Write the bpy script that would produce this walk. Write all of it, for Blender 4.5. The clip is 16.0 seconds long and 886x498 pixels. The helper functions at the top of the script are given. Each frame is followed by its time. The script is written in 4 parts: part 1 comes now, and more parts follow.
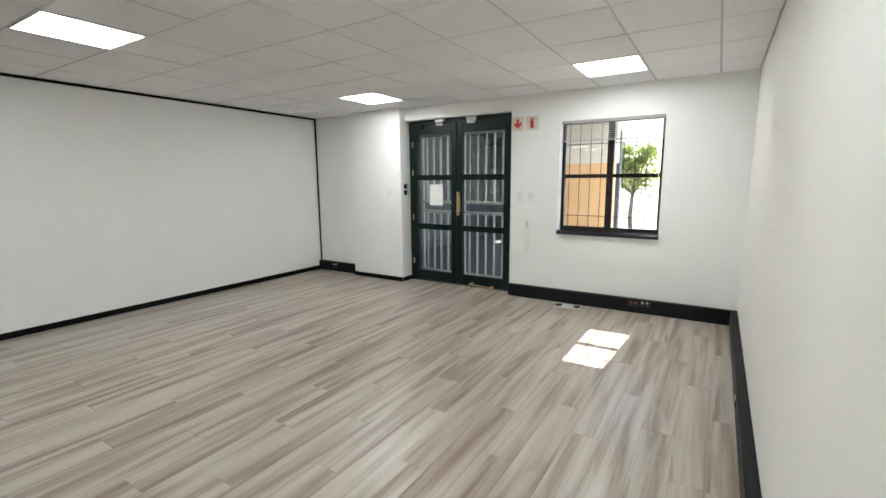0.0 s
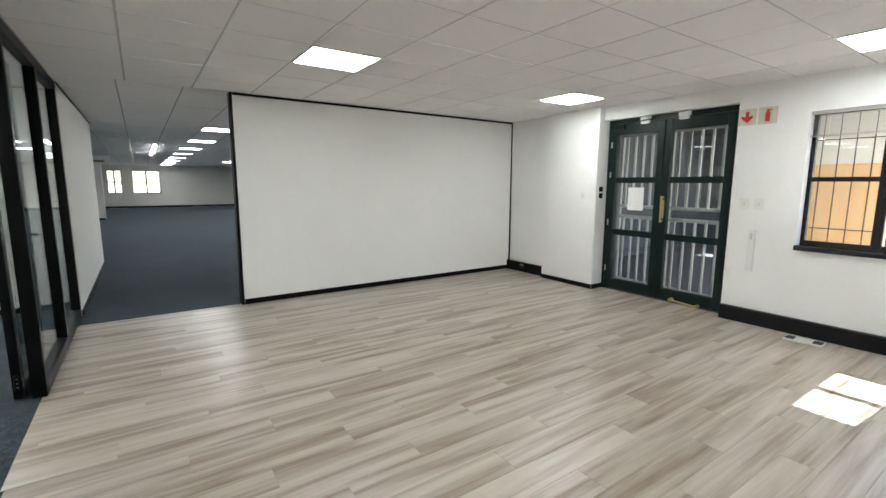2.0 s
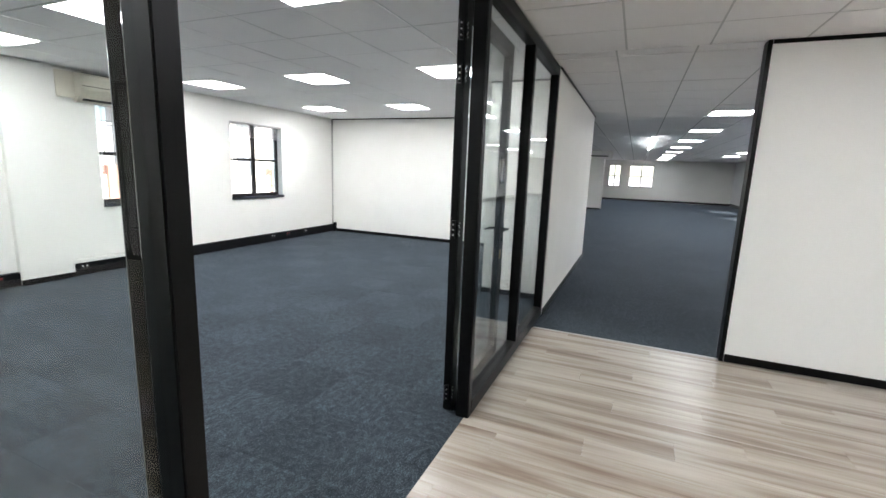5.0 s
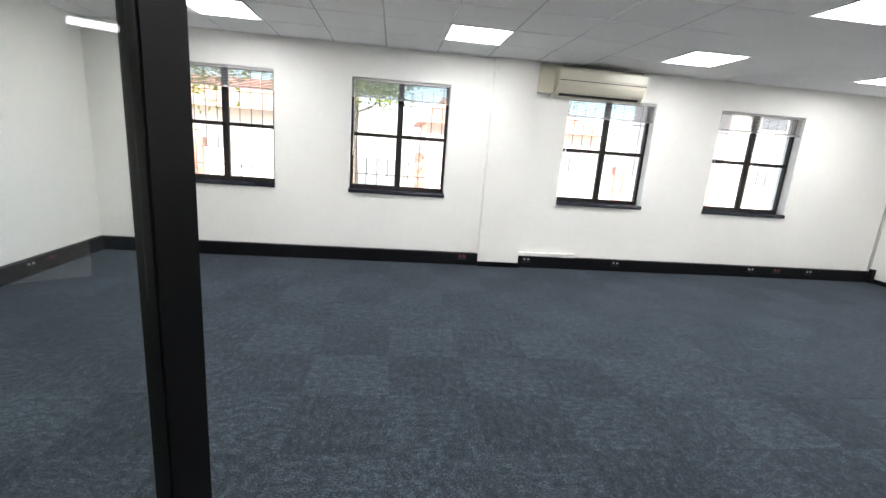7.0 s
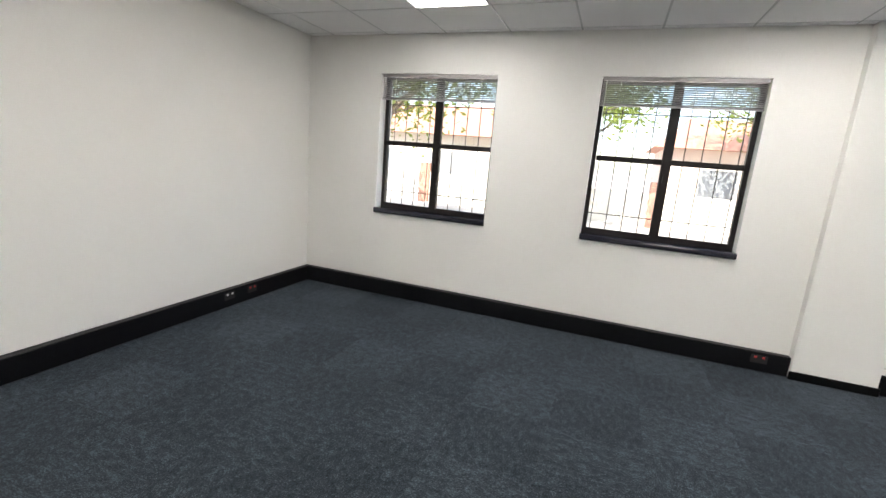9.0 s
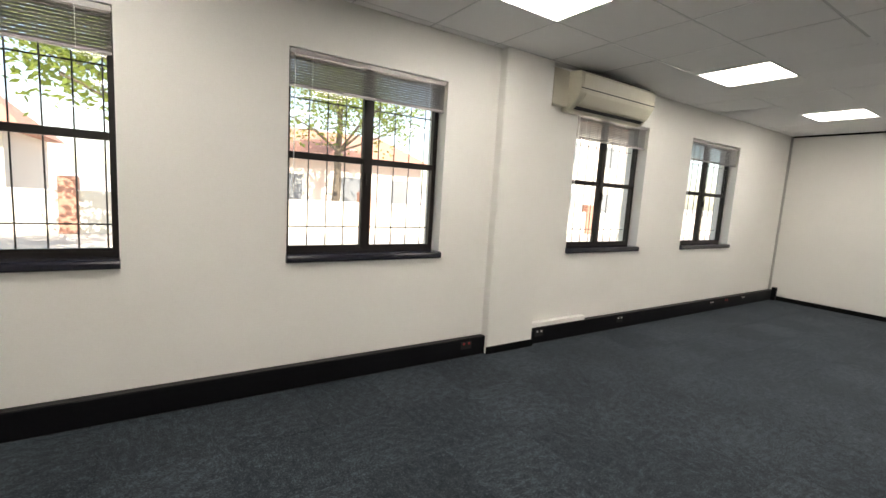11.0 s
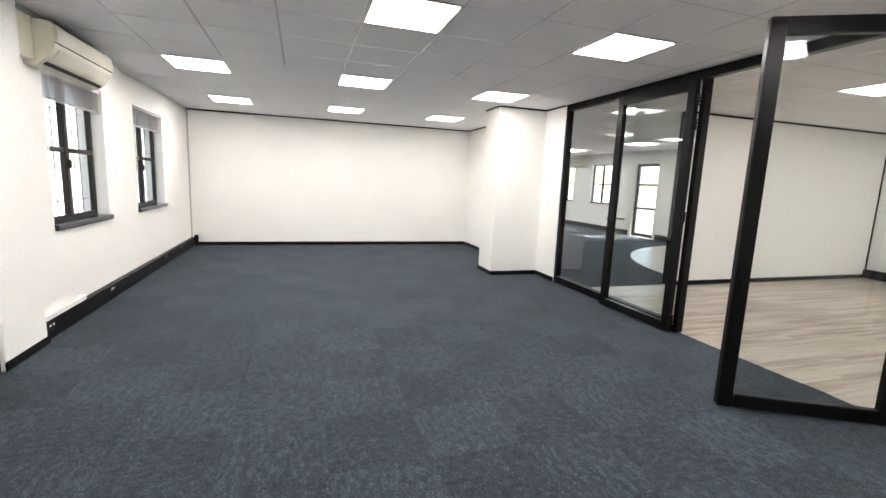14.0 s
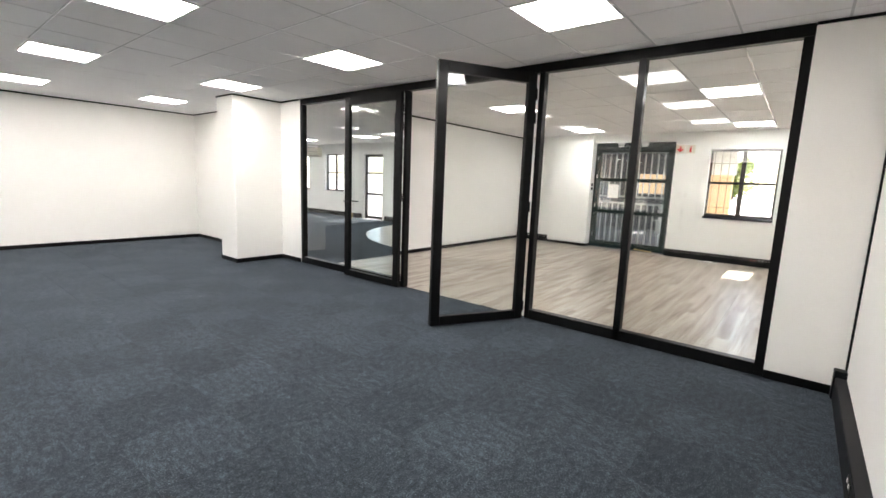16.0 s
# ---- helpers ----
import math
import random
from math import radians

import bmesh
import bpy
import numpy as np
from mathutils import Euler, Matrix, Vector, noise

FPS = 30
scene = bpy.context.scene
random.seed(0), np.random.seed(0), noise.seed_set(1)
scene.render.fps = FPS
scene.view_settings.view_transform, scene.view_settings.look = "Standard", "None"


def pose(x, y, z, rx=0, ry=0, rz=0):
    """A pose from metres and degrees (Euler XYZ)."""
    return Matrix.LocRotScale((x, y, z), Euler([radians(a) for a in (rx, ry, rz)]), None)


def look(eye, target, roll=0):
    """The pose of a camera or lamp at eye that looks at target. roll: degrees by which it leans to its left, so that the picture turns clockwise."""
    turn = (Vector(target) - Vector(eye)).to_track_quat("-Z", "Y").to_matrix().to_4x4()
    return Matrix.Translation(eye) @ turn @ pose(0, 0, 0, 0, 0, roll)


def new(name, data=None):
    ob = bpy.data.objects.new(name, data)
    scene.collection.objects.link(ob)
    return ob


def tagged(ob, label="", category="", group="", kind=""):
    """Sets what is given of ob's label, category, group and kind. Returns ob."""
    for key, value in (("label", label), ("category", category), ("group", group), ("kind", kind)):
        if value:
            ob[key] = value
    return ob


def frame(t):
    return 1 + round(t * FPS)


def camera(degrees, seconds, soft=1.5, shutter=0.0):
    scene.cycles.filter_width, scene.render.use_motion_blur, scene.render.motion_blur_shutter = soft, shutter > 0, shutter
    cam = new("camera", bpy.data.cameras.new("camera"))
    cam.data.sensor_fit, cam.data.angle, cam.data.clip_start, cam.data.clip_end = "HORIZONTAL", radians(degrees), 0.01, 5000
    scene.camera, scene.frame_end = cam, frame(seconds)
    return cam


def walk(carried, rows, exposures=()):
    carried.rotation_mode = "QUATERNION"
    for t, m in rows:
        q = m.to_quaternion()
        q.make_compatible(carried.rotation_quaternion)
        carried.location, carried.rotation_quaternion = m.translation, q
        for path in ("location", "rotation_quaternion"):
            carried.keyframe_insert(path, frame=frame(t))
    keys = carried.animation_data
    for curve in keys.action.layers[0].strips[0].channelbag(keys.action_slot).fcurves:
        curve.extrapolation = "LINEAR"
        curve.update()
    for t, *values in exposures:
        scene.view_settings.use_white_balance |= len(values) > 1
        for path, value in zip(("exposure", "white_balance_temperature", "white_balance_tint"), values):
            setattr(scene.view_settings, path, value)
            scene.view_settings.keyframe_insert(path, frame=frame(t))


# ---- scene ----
cam = camera(90.2, 16.0)
PATH = [
    (0, (-4.102, -0.711, 1.486), (-3.06, -2.39, 1.179), -0.4),
    (0.5, (-4.09, -0.702, 1.481), (-2.892, -2.276, 1.188), -0.5),
    (1, (-4.087, -0.683, 1.492), (-2.739, -2.132, 1.202), -0.6),
    (1.5, (-4.089, -0.659, 1.476), (-2.586, -1.948, 1.192), -0.4),
    (2, (-4.081, -0.669, 1.467), (-2.446, -1.784, 1.176), 0.2),
    (2.5, (-4.035, -0.667, 1.424), (-2.282, -1.583, 1.123), -0.0),
    (3, (-3.836, -0.753, 1.405), (-1.953, -1.351, 1.093), 0.0),
    (3.2, (-3.73, -0.773, 1.403), (-1.808, -1.236, 1.1), 0.1),
    (5.3, (-2.19, -0.815, 1.48), (-0.562, 0.286, 1.111), 3.1),
    (5.5, (-1.996, -0.768, 1.467), (-0.545, 0.555, 1.086), 3.8),
    (6, (-1.689, -0.59, 1.403), (-0.575, 1.024, 1.009), 4.0),
    (6.5, (-1.3, -0.211, 1.452), (-0.466, 1.56, 1.04), 3.6),
    (7, (-1.012, 0.095, 1.434), (-0.771, 2.03, 0.989), 4.3),
    (7.5, (-0.858, 0.504, 1.498), (-1.208, 2.411, 1.008), 3.5),
    (8, (-1.0, 0.865, 1.458), (-1.752, 2.657, 0.985), 3.0),
    (8.2, (-1.047, 1.003, 1.46), (-1.924, 2.739, 0.995), 3.5),
    (10.3, (-1.952, 2.498, 1.305), (-1.542, 4.44, 1.058), 3.4),
    (10.5, (-2.032, 2.579, 1.3), (-1.41, 4.464, 1.056), 2.5),
    (11, (-2.241, 2.671, 1.333), (-1.144, 4.324, 1.084), 3.5),
    (11.5, (-2.466, 2.809, 1.351), (-0.975, 4.119, 1.106), 3.6),
    (12, (-2.697, 2.927, 1.367), (-0.976, 3.912, 1.107), 2.7),
    (12.5, (-2.914, 3.02, 1.383), (-1.023, 3.603, 1.098), 3.3),
    (13, (-3.104, 3.134, 1.39), (-1.127, 3.231, 1.102), 3.0),
    (13.5, (-3.256, 3.345, 1.372), (-1.309, 2.986, 1.088), 2.8),
    (14, (-3.433, 3.562, 1.383), (-1.553, 2.953, 1.081), 2.4),
    (14.5, (-3.584, 3.764, 1.37), (-1.816, 2.874, 1.084), 2.0),
    (15, (-3.713, 3.92, 1.372), (-2.109, 2.764, 1.071), 1.2),
    (15.5, (-3.867, 3.978, 1.381), (-2.455, 2.595, 1.078), 2.2),
    (16, (-3.984, 4.024, 1.364), (-2.744, 2.485, 1.059), 2.2),
]
EXPOSURES = [(0, 2.05, 6200, 5), (1.5, 2.15, 6200, 5), (2.5, 2.2, 6300, 5), (3, 2.4, 6400, 6), (5.5, 2.55, 6100, 9), (6.5, 2.4, 6150, 9), (7, 2.3, 6250, 10), (8, 2.25, 6500, 11),
             (10.5, 1.6, 7000, 11), (11, 1.67, 7200, 11), (11.5, 1.75, 7000, 11), (12, 1.95, 6850, 13), (12.5, 2.03, 6850, 14), (13, 1.88, 6950, 15), (13.5, 2.35, 6700, 13), (14.5, 2.55, 6650, 13), (16, 2.58, 6650, 13)]
walk(cam, [(t, look(eye, target, roll)) for t, eye, target, roll in PATH], EXPOSURES)

# ---- world, sun, exposure ----
world = bpy.data.worlds.new("sky")
scene.world = world
world.use_nodes = True
_n, _l = world.node_tree.nodes, world.node_tree.links
_sky = _n.new("ShaderNodeTexSky")
_sky.sky_type = "NISHITA"
_sky.sun_disc = False
_sky.sun_elevation = radians(46.3)
_sky.sun_rotation = radians(183)
_bg = _n["Background"]
_bg.inputs["Strength"].default_value = 0.15
_l.new(_sky.outputs[0], _bg.inputs[0])
sun = new("sun", bpy.data.lights.new("sun", "SUN"))
sun.data.energy = 5.0
sun.data.angle = radians(0.5)
sun.data.color = (1.0, 0.95, 0.87)
sun.matrix_world = look((0, 0, 0), (0.064, 1.0, -1.05))
PANEL_GLOW = 5.6

# ---- small tools ----
CH = 2.5          # ceiling height
XW, XE = -4.355, 5.865   # office end walls
YN, YS = 5.54, -5.98      # window wall, entrance wall
SY = 0.055        # office face of the wall with the glazed screen


def box(bm, x0, x1, y0, y1, z0, z1, slot=0):
    v = [bm.verts.new((x, y, z)) for z in (z0, z1) for y in (y0, y1) for x in (x0, x1)]
    for f in ((0, 2, 3, 1), (4, 5, 7, 6), (0, 1, 5, 4), (2, 6, 7, 3), (0, 4, 6, 2), (1, 3, 7, 5)):
        bm.faces.new([v[i] for i in f]).material_index = slot
    return v


def rod(bm, a, b, r, n=8):
    a, b = Vector(a), Vector(b)
    q = (b - a).to_track_quat("Z", "Y")
    rings = []
    for p in (a, b):
        rings.append([bm.verts.new(p + q @ Vector((r * math.cos(2 * math.pi * i / n), r * math.sin(2 * math.pi * i / n), 0))) for i in range(n)])
    for i in range(n):
        bm.faces.new((rings[0][i], rings[0][(i + 1) % n], rings[1][(i + 1) % n], rings[1][i]))
    bm.faces.new(rings[0][::-1])
    bm.faces.new(rings[1])


def sweep_x(bm, prof, x0, x1):
    """A closed profile of (y, z) drawn out along x."""
    a = [bm.verts.new((x0, y, z)) for y, z in prof]
    b = [bm.verts.new((x1, y, z)) for y, z in prof]
    n = len(prof)
    for i in range(n):
        bm.faces.new((a[i], a[(i + 1) % n], b[(i + 1) % n], b[i]))
    bm.faces.new(a[::-1])
    bm.faces.new(b)


def soften(bm, w, seg=2):
    bmesh.ops.bevel(bm, geom=bm.edges[:], offset=w, segments=seg, affect="EDGES", clamp_overlap=True)


def mesh_of(name, bm, mats, smooth=False):
    bmesh.ops.recalc_face_normals(bm, faces=bm.faces[:])
    me = bpy.data.meshes.new(name)
    bm.to_mesh(me)
    bm.free()
    for m in (mats if isinstance(mats, (list, tuple)) else [mats]):
        me.materials.append(m)
    if smooth:
        for p in me.polygons:
            p.use_smooth = True
    return me


def part(name, bm, mat, parent=None, label="", smooth=False):
    ob = new(name, mesh_of(name, bm, mat, smooth))
    ob.parent = parent
    if label:
        ob["label"] = label
    return ob


def box_part(name, b, mat, parent, label="", bevel=0.0):
    bm = bmesh.new()
    box(bm, *b)
    if bevel:
        soften(bm, bevel)
    return part(name, bm, mat, parent, label)


def thing(name, label, category, m=None, group="", kind=""):
    ob = new(name)
    ob.empty_display_size = 0.1
    if m is not None:
        ob.matrix_basis = m
    return tagged(ob, label, category, group, kind)


# ---- materials ----
def material(name, colour, rough=0.5, metal=0.0, spec=0.5):
    m = bpy.data.materials.new(name)
    m.use_nodes = True
    b = m.node_tree.nodes["Principled BSDF"]
    b.inputs["Base Color"].default_value = (*colour, 1)
    b.inputs["Roughness"].default_value = rough
    b.inputs["Metallic"].default_value = metal
    b.inputs["Specular IOR Level"].default_value = spec
    return m, m.node_tree.nodes, m.node_tree.links, b


def varied(name, dark, light, rough=0.5, scale=4.0, fine=120.0, bump=0.1, dist=0.002, metal=0.0, spec=0.5, stretch=(1, 1, 1), per_object=0.0):
    """Two scales of noise between two colours, with a fine relief."""
    m, n, l, b = material(name, light, rough, metal, spec)
    co = n.new("ShaderNodeTexCoord")
    mp = n.new("ShaderNodeMapping")
    mp.inputs["Scale"].default_value = stretch
    l.new(co.outputs["Object"], mp.inputs[0])
    big, small = n.new("ShaderNodeTexNoise"), n.new("ShaderNodeTexNoise")
    big.inputs["Scale"].default_value, small.inputs["Scale"].default_value = scale, fine
    big.inputs["Detail"].default_value, small.inputs["Detail"].default_value = 4, 3
    l.new(mp.outputs[0], big.inputs["Vector"])
    l.new(mp.outputs[0], small.inputs["Vector"])
    add = n.new("ShaderNodeMath")
    add.operation = "MULTIPLY_ADD"
    add.inputs[1].default_value = 0.5
    half = n.new("ShaderNodeMath")
    half.operation = "MULTIPLY"
    half.inputs[1].default_value = 0.5
    l.new(big.outputs["Fac"], half.inputs[0])
    l.new(small.outputs["Fac"], add.inputs[0])
    l.new(half.outputs[0], add.inputs[2])
    fac = add.outputs[0]
    if per_object:
        info = n.new("ShaderNodeObjectInfo")
        sub = n.new("ShaderNodeMath")
        sub.operation = "MULTIPLY_ADD"
        sub.inputs[1].default_value, sub.inputs[2].default_value = per_object, -per_object / 2
        l.new(info.outputs["Random"], sub.inputs[0])
        s2 = n.new("ShaderNodeMath")
        l.new(fac, s2.inputs[0])
        l.new(sub.outputs[0], s2.inputs[1])
        fac = s2.outputs[0]
    ramp = n.new("ShaderNodeValToRGB")
    ramp.color_ramp.elements[0].position, ramp.color_ramp.elements[1].position = 0.3, 0.7
    ramp.color_ramp.elements[0].color, ramp.color_ramp.elements[1].color = (*dark, 1), (*light, 1)
    l.new(fac, ramp.inputs[0])
    l.new(ramp.outputs[0], b.inputs["Base Color"])
    if bump:
        bp = n.new("ShaderNodeBump")
        bp.inputs["Strength"].default_value, bp.inputs["Distance"].default_value = bump, dist
        l.new(small.outputs["Fac"], bp.inputs["Height"])
        l.new(bp.outputs[0], b.inputs["Normal"])
    return m


WALL = varied("white_wall_paint", (0.80, 0.785, 0.745), (0.86, 0.85, 0.815), 0.55, 1.3, 160, 0.08, 0.001)
WALL_REC = varied("reception_wall_paint", (0.80, 0.80, 0.785), (0.86, 0.86, 0.845), 0.5, 1.3, 160, 0.08, 0.001)
TILE = varied("ceiling_board", (0.85, 0.84, 0.85), (0.90, 0.89, 0.90), 0.85, 1.5, 260, 0.15, 0.001)
TBAR = varied("ceiling_tee_enamel", (0.74, 0.74, 0.75), (0.8, 0.8, 0.81), 0.16, 3, 60, 0.0)
BLACK = varied("black_aluminium", (0.002, 0.002, 0.0023), (0.005, 0.005, 0.0055), 0.36, 3, 200, 0.05, 0.0005, spec=0.16)
TRUNK = varied("black_trunking", (0.003, 0.003, 0.004), (0.006, 0.006, 0.008), 0.45, 3, 90, 0.05, 0.0005, spec=0.18)
FRAME = varied("dark_window_steel", (0.006, 0.0045, 0.0045), (0.014, 0.010, 0.010), 0.42, 6, 150, 0.15, 0.0006, spec=0.35)
SILL = varied("dark_sill_tile", (0.012, 0.012, 0.02), (0.025, 0.025, 0.036), 0.16, 8, 100, 0.05, 0.0005)
GREEN = varied("dark_green_steel", (0.0015, 0.009, 0.0075), (0.003, 0.014, 0.012), 0.38, 4, 120, 0.1, 0.0005, spec=0.25)
SLAT = varied("blind_slat_enamel", (0.40, 0.375, 0.37), (0.50, 0.475, 0.47), 0.28, 5, 80, 0.0)
CREAM = varied("aged_cream_plastic", (0.66, 0.62, 0.50), (0.72, 0.68, 0.57), 0.3, 3, 60, 0.03, 0.0004)
WHITE_PLASTIC = varied("white_plastic", (0.74, 0.74, 0.72), (0.8, 0.8, 0.78), 0.35, 5, 80, 0.0)
RED_PLASTIC = varied("red_plastic", (0.45, 0.02, 0.02), (0.55, 0.03, 0.03), 0.35, 5, 80, 0.0)
PALE_BAR = varied("pale_enamel_bars", (0.44, 0.46, 0.45), (0.52, 0.54, 0.53), 0.4, 5, 90, 0.05)
DARK_BAR = varied("dark_bar_steel", (0.02, 0.016, 0.014), (0.035, 0.03, 0.027), 0.5, 9, 90, 0.1)
BRASS = varied("worn_brass", (0.5, 0.38, 0.18), (0.62, 0.48, 0.25), 0.3, 9, 90, 0.05, metal=1.0)
STEEL = varied("brushed_steel", (0.5, 0.5, 0.5), (0.62, 0.62, 0.62), 0.3, 9, 90, 0.05, metal=1.0)
PAPER = varied("white_paper", (0.78, 0.78, 0.77), (0.84, 0.84, 0.83), 0.7, 9, 90, 0.02)
SIGN_RED = varied("sign_red", (0.55, 0.015, 0.02), (0.63, 0.02, 0.03), 0.4, 9, 90, 0.0)
SIGN_BOARD = varied("sign_board", (0.62, 0.58, 0.48), (0.7, 0.66, 0.55), 0.4, 9, 90, 0.0)
VENT_DARK = varied("dark_slot", (0.008, 0.008, 0.008), (0.015, 0.015, 0.015), 0.6, 9, 90, 0.0)
ORANGE = varied("orange_plaster", (0.64, 0.38, 0.17), (0.74, 0.48, 0.25), 0.8, 1.2, 40, 0.3, 0.004)
OUT_WHITE = varied("cream_plaster", (0.6, 0.55, 0.48), (0.7, 0.66, 0.58), 0.8, 1.2, 40, 0.3, 0.004)
FAR_PANE = varied("far_window_glass", (0.16, 0.17, 0.18), (0.26, 0.27, 0.28), 0.1, 2, 30, 0.0)
PINKISH = varied("peach_plaster", (0.62, 0.5, 0.42), (0.72, 0.6, 0.52), 0.8, 1.2, 40, 0.3, 0.004)
ROOF_RED = varied("red_roof", (0.36, 0.17, 0.12), (0.46, 0.24, 0.17), 0.7, 2, 30, 0.3, 0.01)
PAVING = varied("pale_paving", (0.42, 0.37, 0.33), (0.54, 0.49, 0.44), 0.85, 0.6, 20, 0.4, 0.006)
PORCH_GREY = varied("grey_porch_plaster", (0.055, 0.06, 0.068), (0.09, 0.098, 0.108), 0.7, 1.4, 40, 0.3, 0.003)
GRASS = varied("dry_lawn", (0.09, 0.12, 0.04), (0.17, 0.2, 0.07), 0.9, 1.0, 30, 0.5, 0.02)
BARK = varied("grey_bark", (0.10, 0.08, 0.06), (0.2, 0.16, 0.12), 0.9, 6, 50, 0.6, 0.01)
LEAF = varied("green_leaf", (0.09, 0.14, 0.03), (0.20, 0.26, 0.06), 0.55, 2.2, 30, 0.0)
_ln, _ll = LEAF.node_tree.nodes, LEAF.node_tree.links
_tl, _mx = _ln.new("ShaderNodeBsdfTranslucent"), _ln.new("ShaderNodeMixShader")
_tl.inputs[0].default_value = (0.30, 0.36, 0.07, 1)
_mx.inputs[0].default_value = 0.5
_ll.new(_ln["Principled BSDF"].outputs[0], _mx.inputs[1])
_ll.new(_tl.outputs[0], _mx.inputs[2])
_ll.new(_mx.outputs[0], _ln["Material Output"].inputs[0])


def glass_material(name, tint, gloss=1.0):
    """Thin clear glass: sees straight through, and mirrors at its true strength."""
    m = bpy.data.materials.new(name)
    m.use_nodes = True
    n, l = m.node_tree.nodes, m.node_tree.links
    n.remove(n["Principled BSDF"])
    out = n["Material Output"]
    tr, gl, mx = n.new("ShaderNodeBsdfTransparent"), n.new("ShaderNodeBsdfGlossy"), n.new("ShaderNodeMixShader")
    tr.inputs[0].default_value = (*tint, 1)
    gl.inputs["Roughness"].default_value = 0.0
    fr = n.new("ShaderNodeLayerWeight")
    fr.inputs["Blend"].default_value = 0.5
    pw = n.new("ShaderNodeMath")
    pw.operation = "POWER"
    pw.inputs[1].default_value = 5.0
    l.new(fr.outputs["Facing"], pw.inputs[0])
    ml = n.new("ShaderNodeMath")
    ml.operation = "MULTIPLY_ADD"
    ml.inputs[1].default_value, ml.inputs[2].default_value = 0.9 * gloss, 0.04 * gloss
    l.new(pw.outputs[0], ml.inputs[0])
    l.new(ml.outputs[0], mx.inputs[0])
    l.new(tr.outputs[0], mx.inputs[1])
    l.new(gl.outputs[0], mx.inputs[2])
    l.new(mx.outputs[0], out.inputs[0])
    return m


GLASS = glass_material("clear_glass", (0.95, 0.965, 0.955))
WINDOW_GLASS = glass_material("window_glass", (0.97, 0.975, 0.97))


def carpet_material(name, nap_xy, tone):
    """Loop-pile carpet. nap_xy: how the pile is stretched; tone: colour offset painted in for the sheen of a
    quarter-turned tile.
    """
    m, n, l, b = material(name, (0.03, 0.035, 0.045), 0.88, 0, 0.15)
    fine, loop, mottle, big = (n.new("ShaderNodeTexNoise") for _ in range(4))
    for t, s, d in ((fine, 210, 3), (loop, 75, 5), (mottle, 17, 3), (big, 1.5, 4)):
        t.inputs["Scale"].default_value, t.inputs["Detail"].default_value = s, d
    fine.inputs["Roughness"].default_value = loop.inputs["Roughness"].default_value = 0.7
    info = n.new("ShaderNodeObjectInfo")
    geo = n.new("ShaderNodeNewGeometry")
    nap = n.new("ShaderNodeVectorMath")
    nap.operation = "MULTIPLY"
    nap.inputs[1].default_value = (*nap_xy, 1.0)
    l.new(geo.outputs["Position"], nap.inputs[0])
    for t in (fine, loop, mottle):
        l.new(nap.outputs[0], t.inputs["Vector"])
    l.new(geo.outputs["Position"], big.inputs["Vector"])

    def plus(a, k, b):
        q = n.new("ShaderNodeMath")
        q.operation = "MULTIPLY_ADD"
        q.inputs[1].default_value = k
        l.new(a, q.inputs[0])
        if isinstance(b, float):
            q.inputs[2].default_value = b
        else:
            l.new(b, q.inputs[2])
        return q.outputs[0]
    pile = plus(loop.outputs["Fac"], 1.0, plus(fine.outputs["Fac"], 0.9, -0.95))
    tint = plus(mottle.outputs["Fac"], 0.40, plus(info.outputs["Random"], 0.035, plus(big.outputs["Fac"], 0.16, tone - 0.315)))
    total = plus(pile, 1.0, plus(tint, 1.0, 0.5))
    ramp = n.new("ShaderNodeValToRGB")
    e = ramp.color_ramp.elements
    e[0].position, e[0].color = 0.24, (0.0032, 0.0046, 0.0062, 1)
    e[1].position, e[1].color = 0.80, (0.125, 0.155, 0.180, 1)
    mid = e.new(0.5)
    mid.color = (0.021, 0.0282, 0.0345, 1)
    l.new(total, ramp.inputs[0])
    l.new(ramp.outputs[0], b.inputs["Base Color"])
    bp = n.new("ShaderNodeBump")
    bp.inputs["Strength"].default_value, bp.inputs["Distance"].default_value = 0.5, 0.003
    l.new(pile, bp.inputs["Height"])
    l.new(bp.outputs[0], b.inputs["Normal"])
    b.inputs["Sheen Weight"].default_value = 0.09
    b.inputs["Sheen Roughness"].default_value = 0.5
    b.inputs["Sheen Tint"].default_value = (0.7, 0.82, 1.0, 1)
    return m


# the pile's view-dependent sheen is put into the colour: turned tiles are darker
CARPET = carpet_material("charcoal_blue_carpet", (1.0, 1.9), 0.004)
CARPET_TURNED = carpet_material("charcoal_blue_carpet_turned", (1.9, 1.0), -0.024)


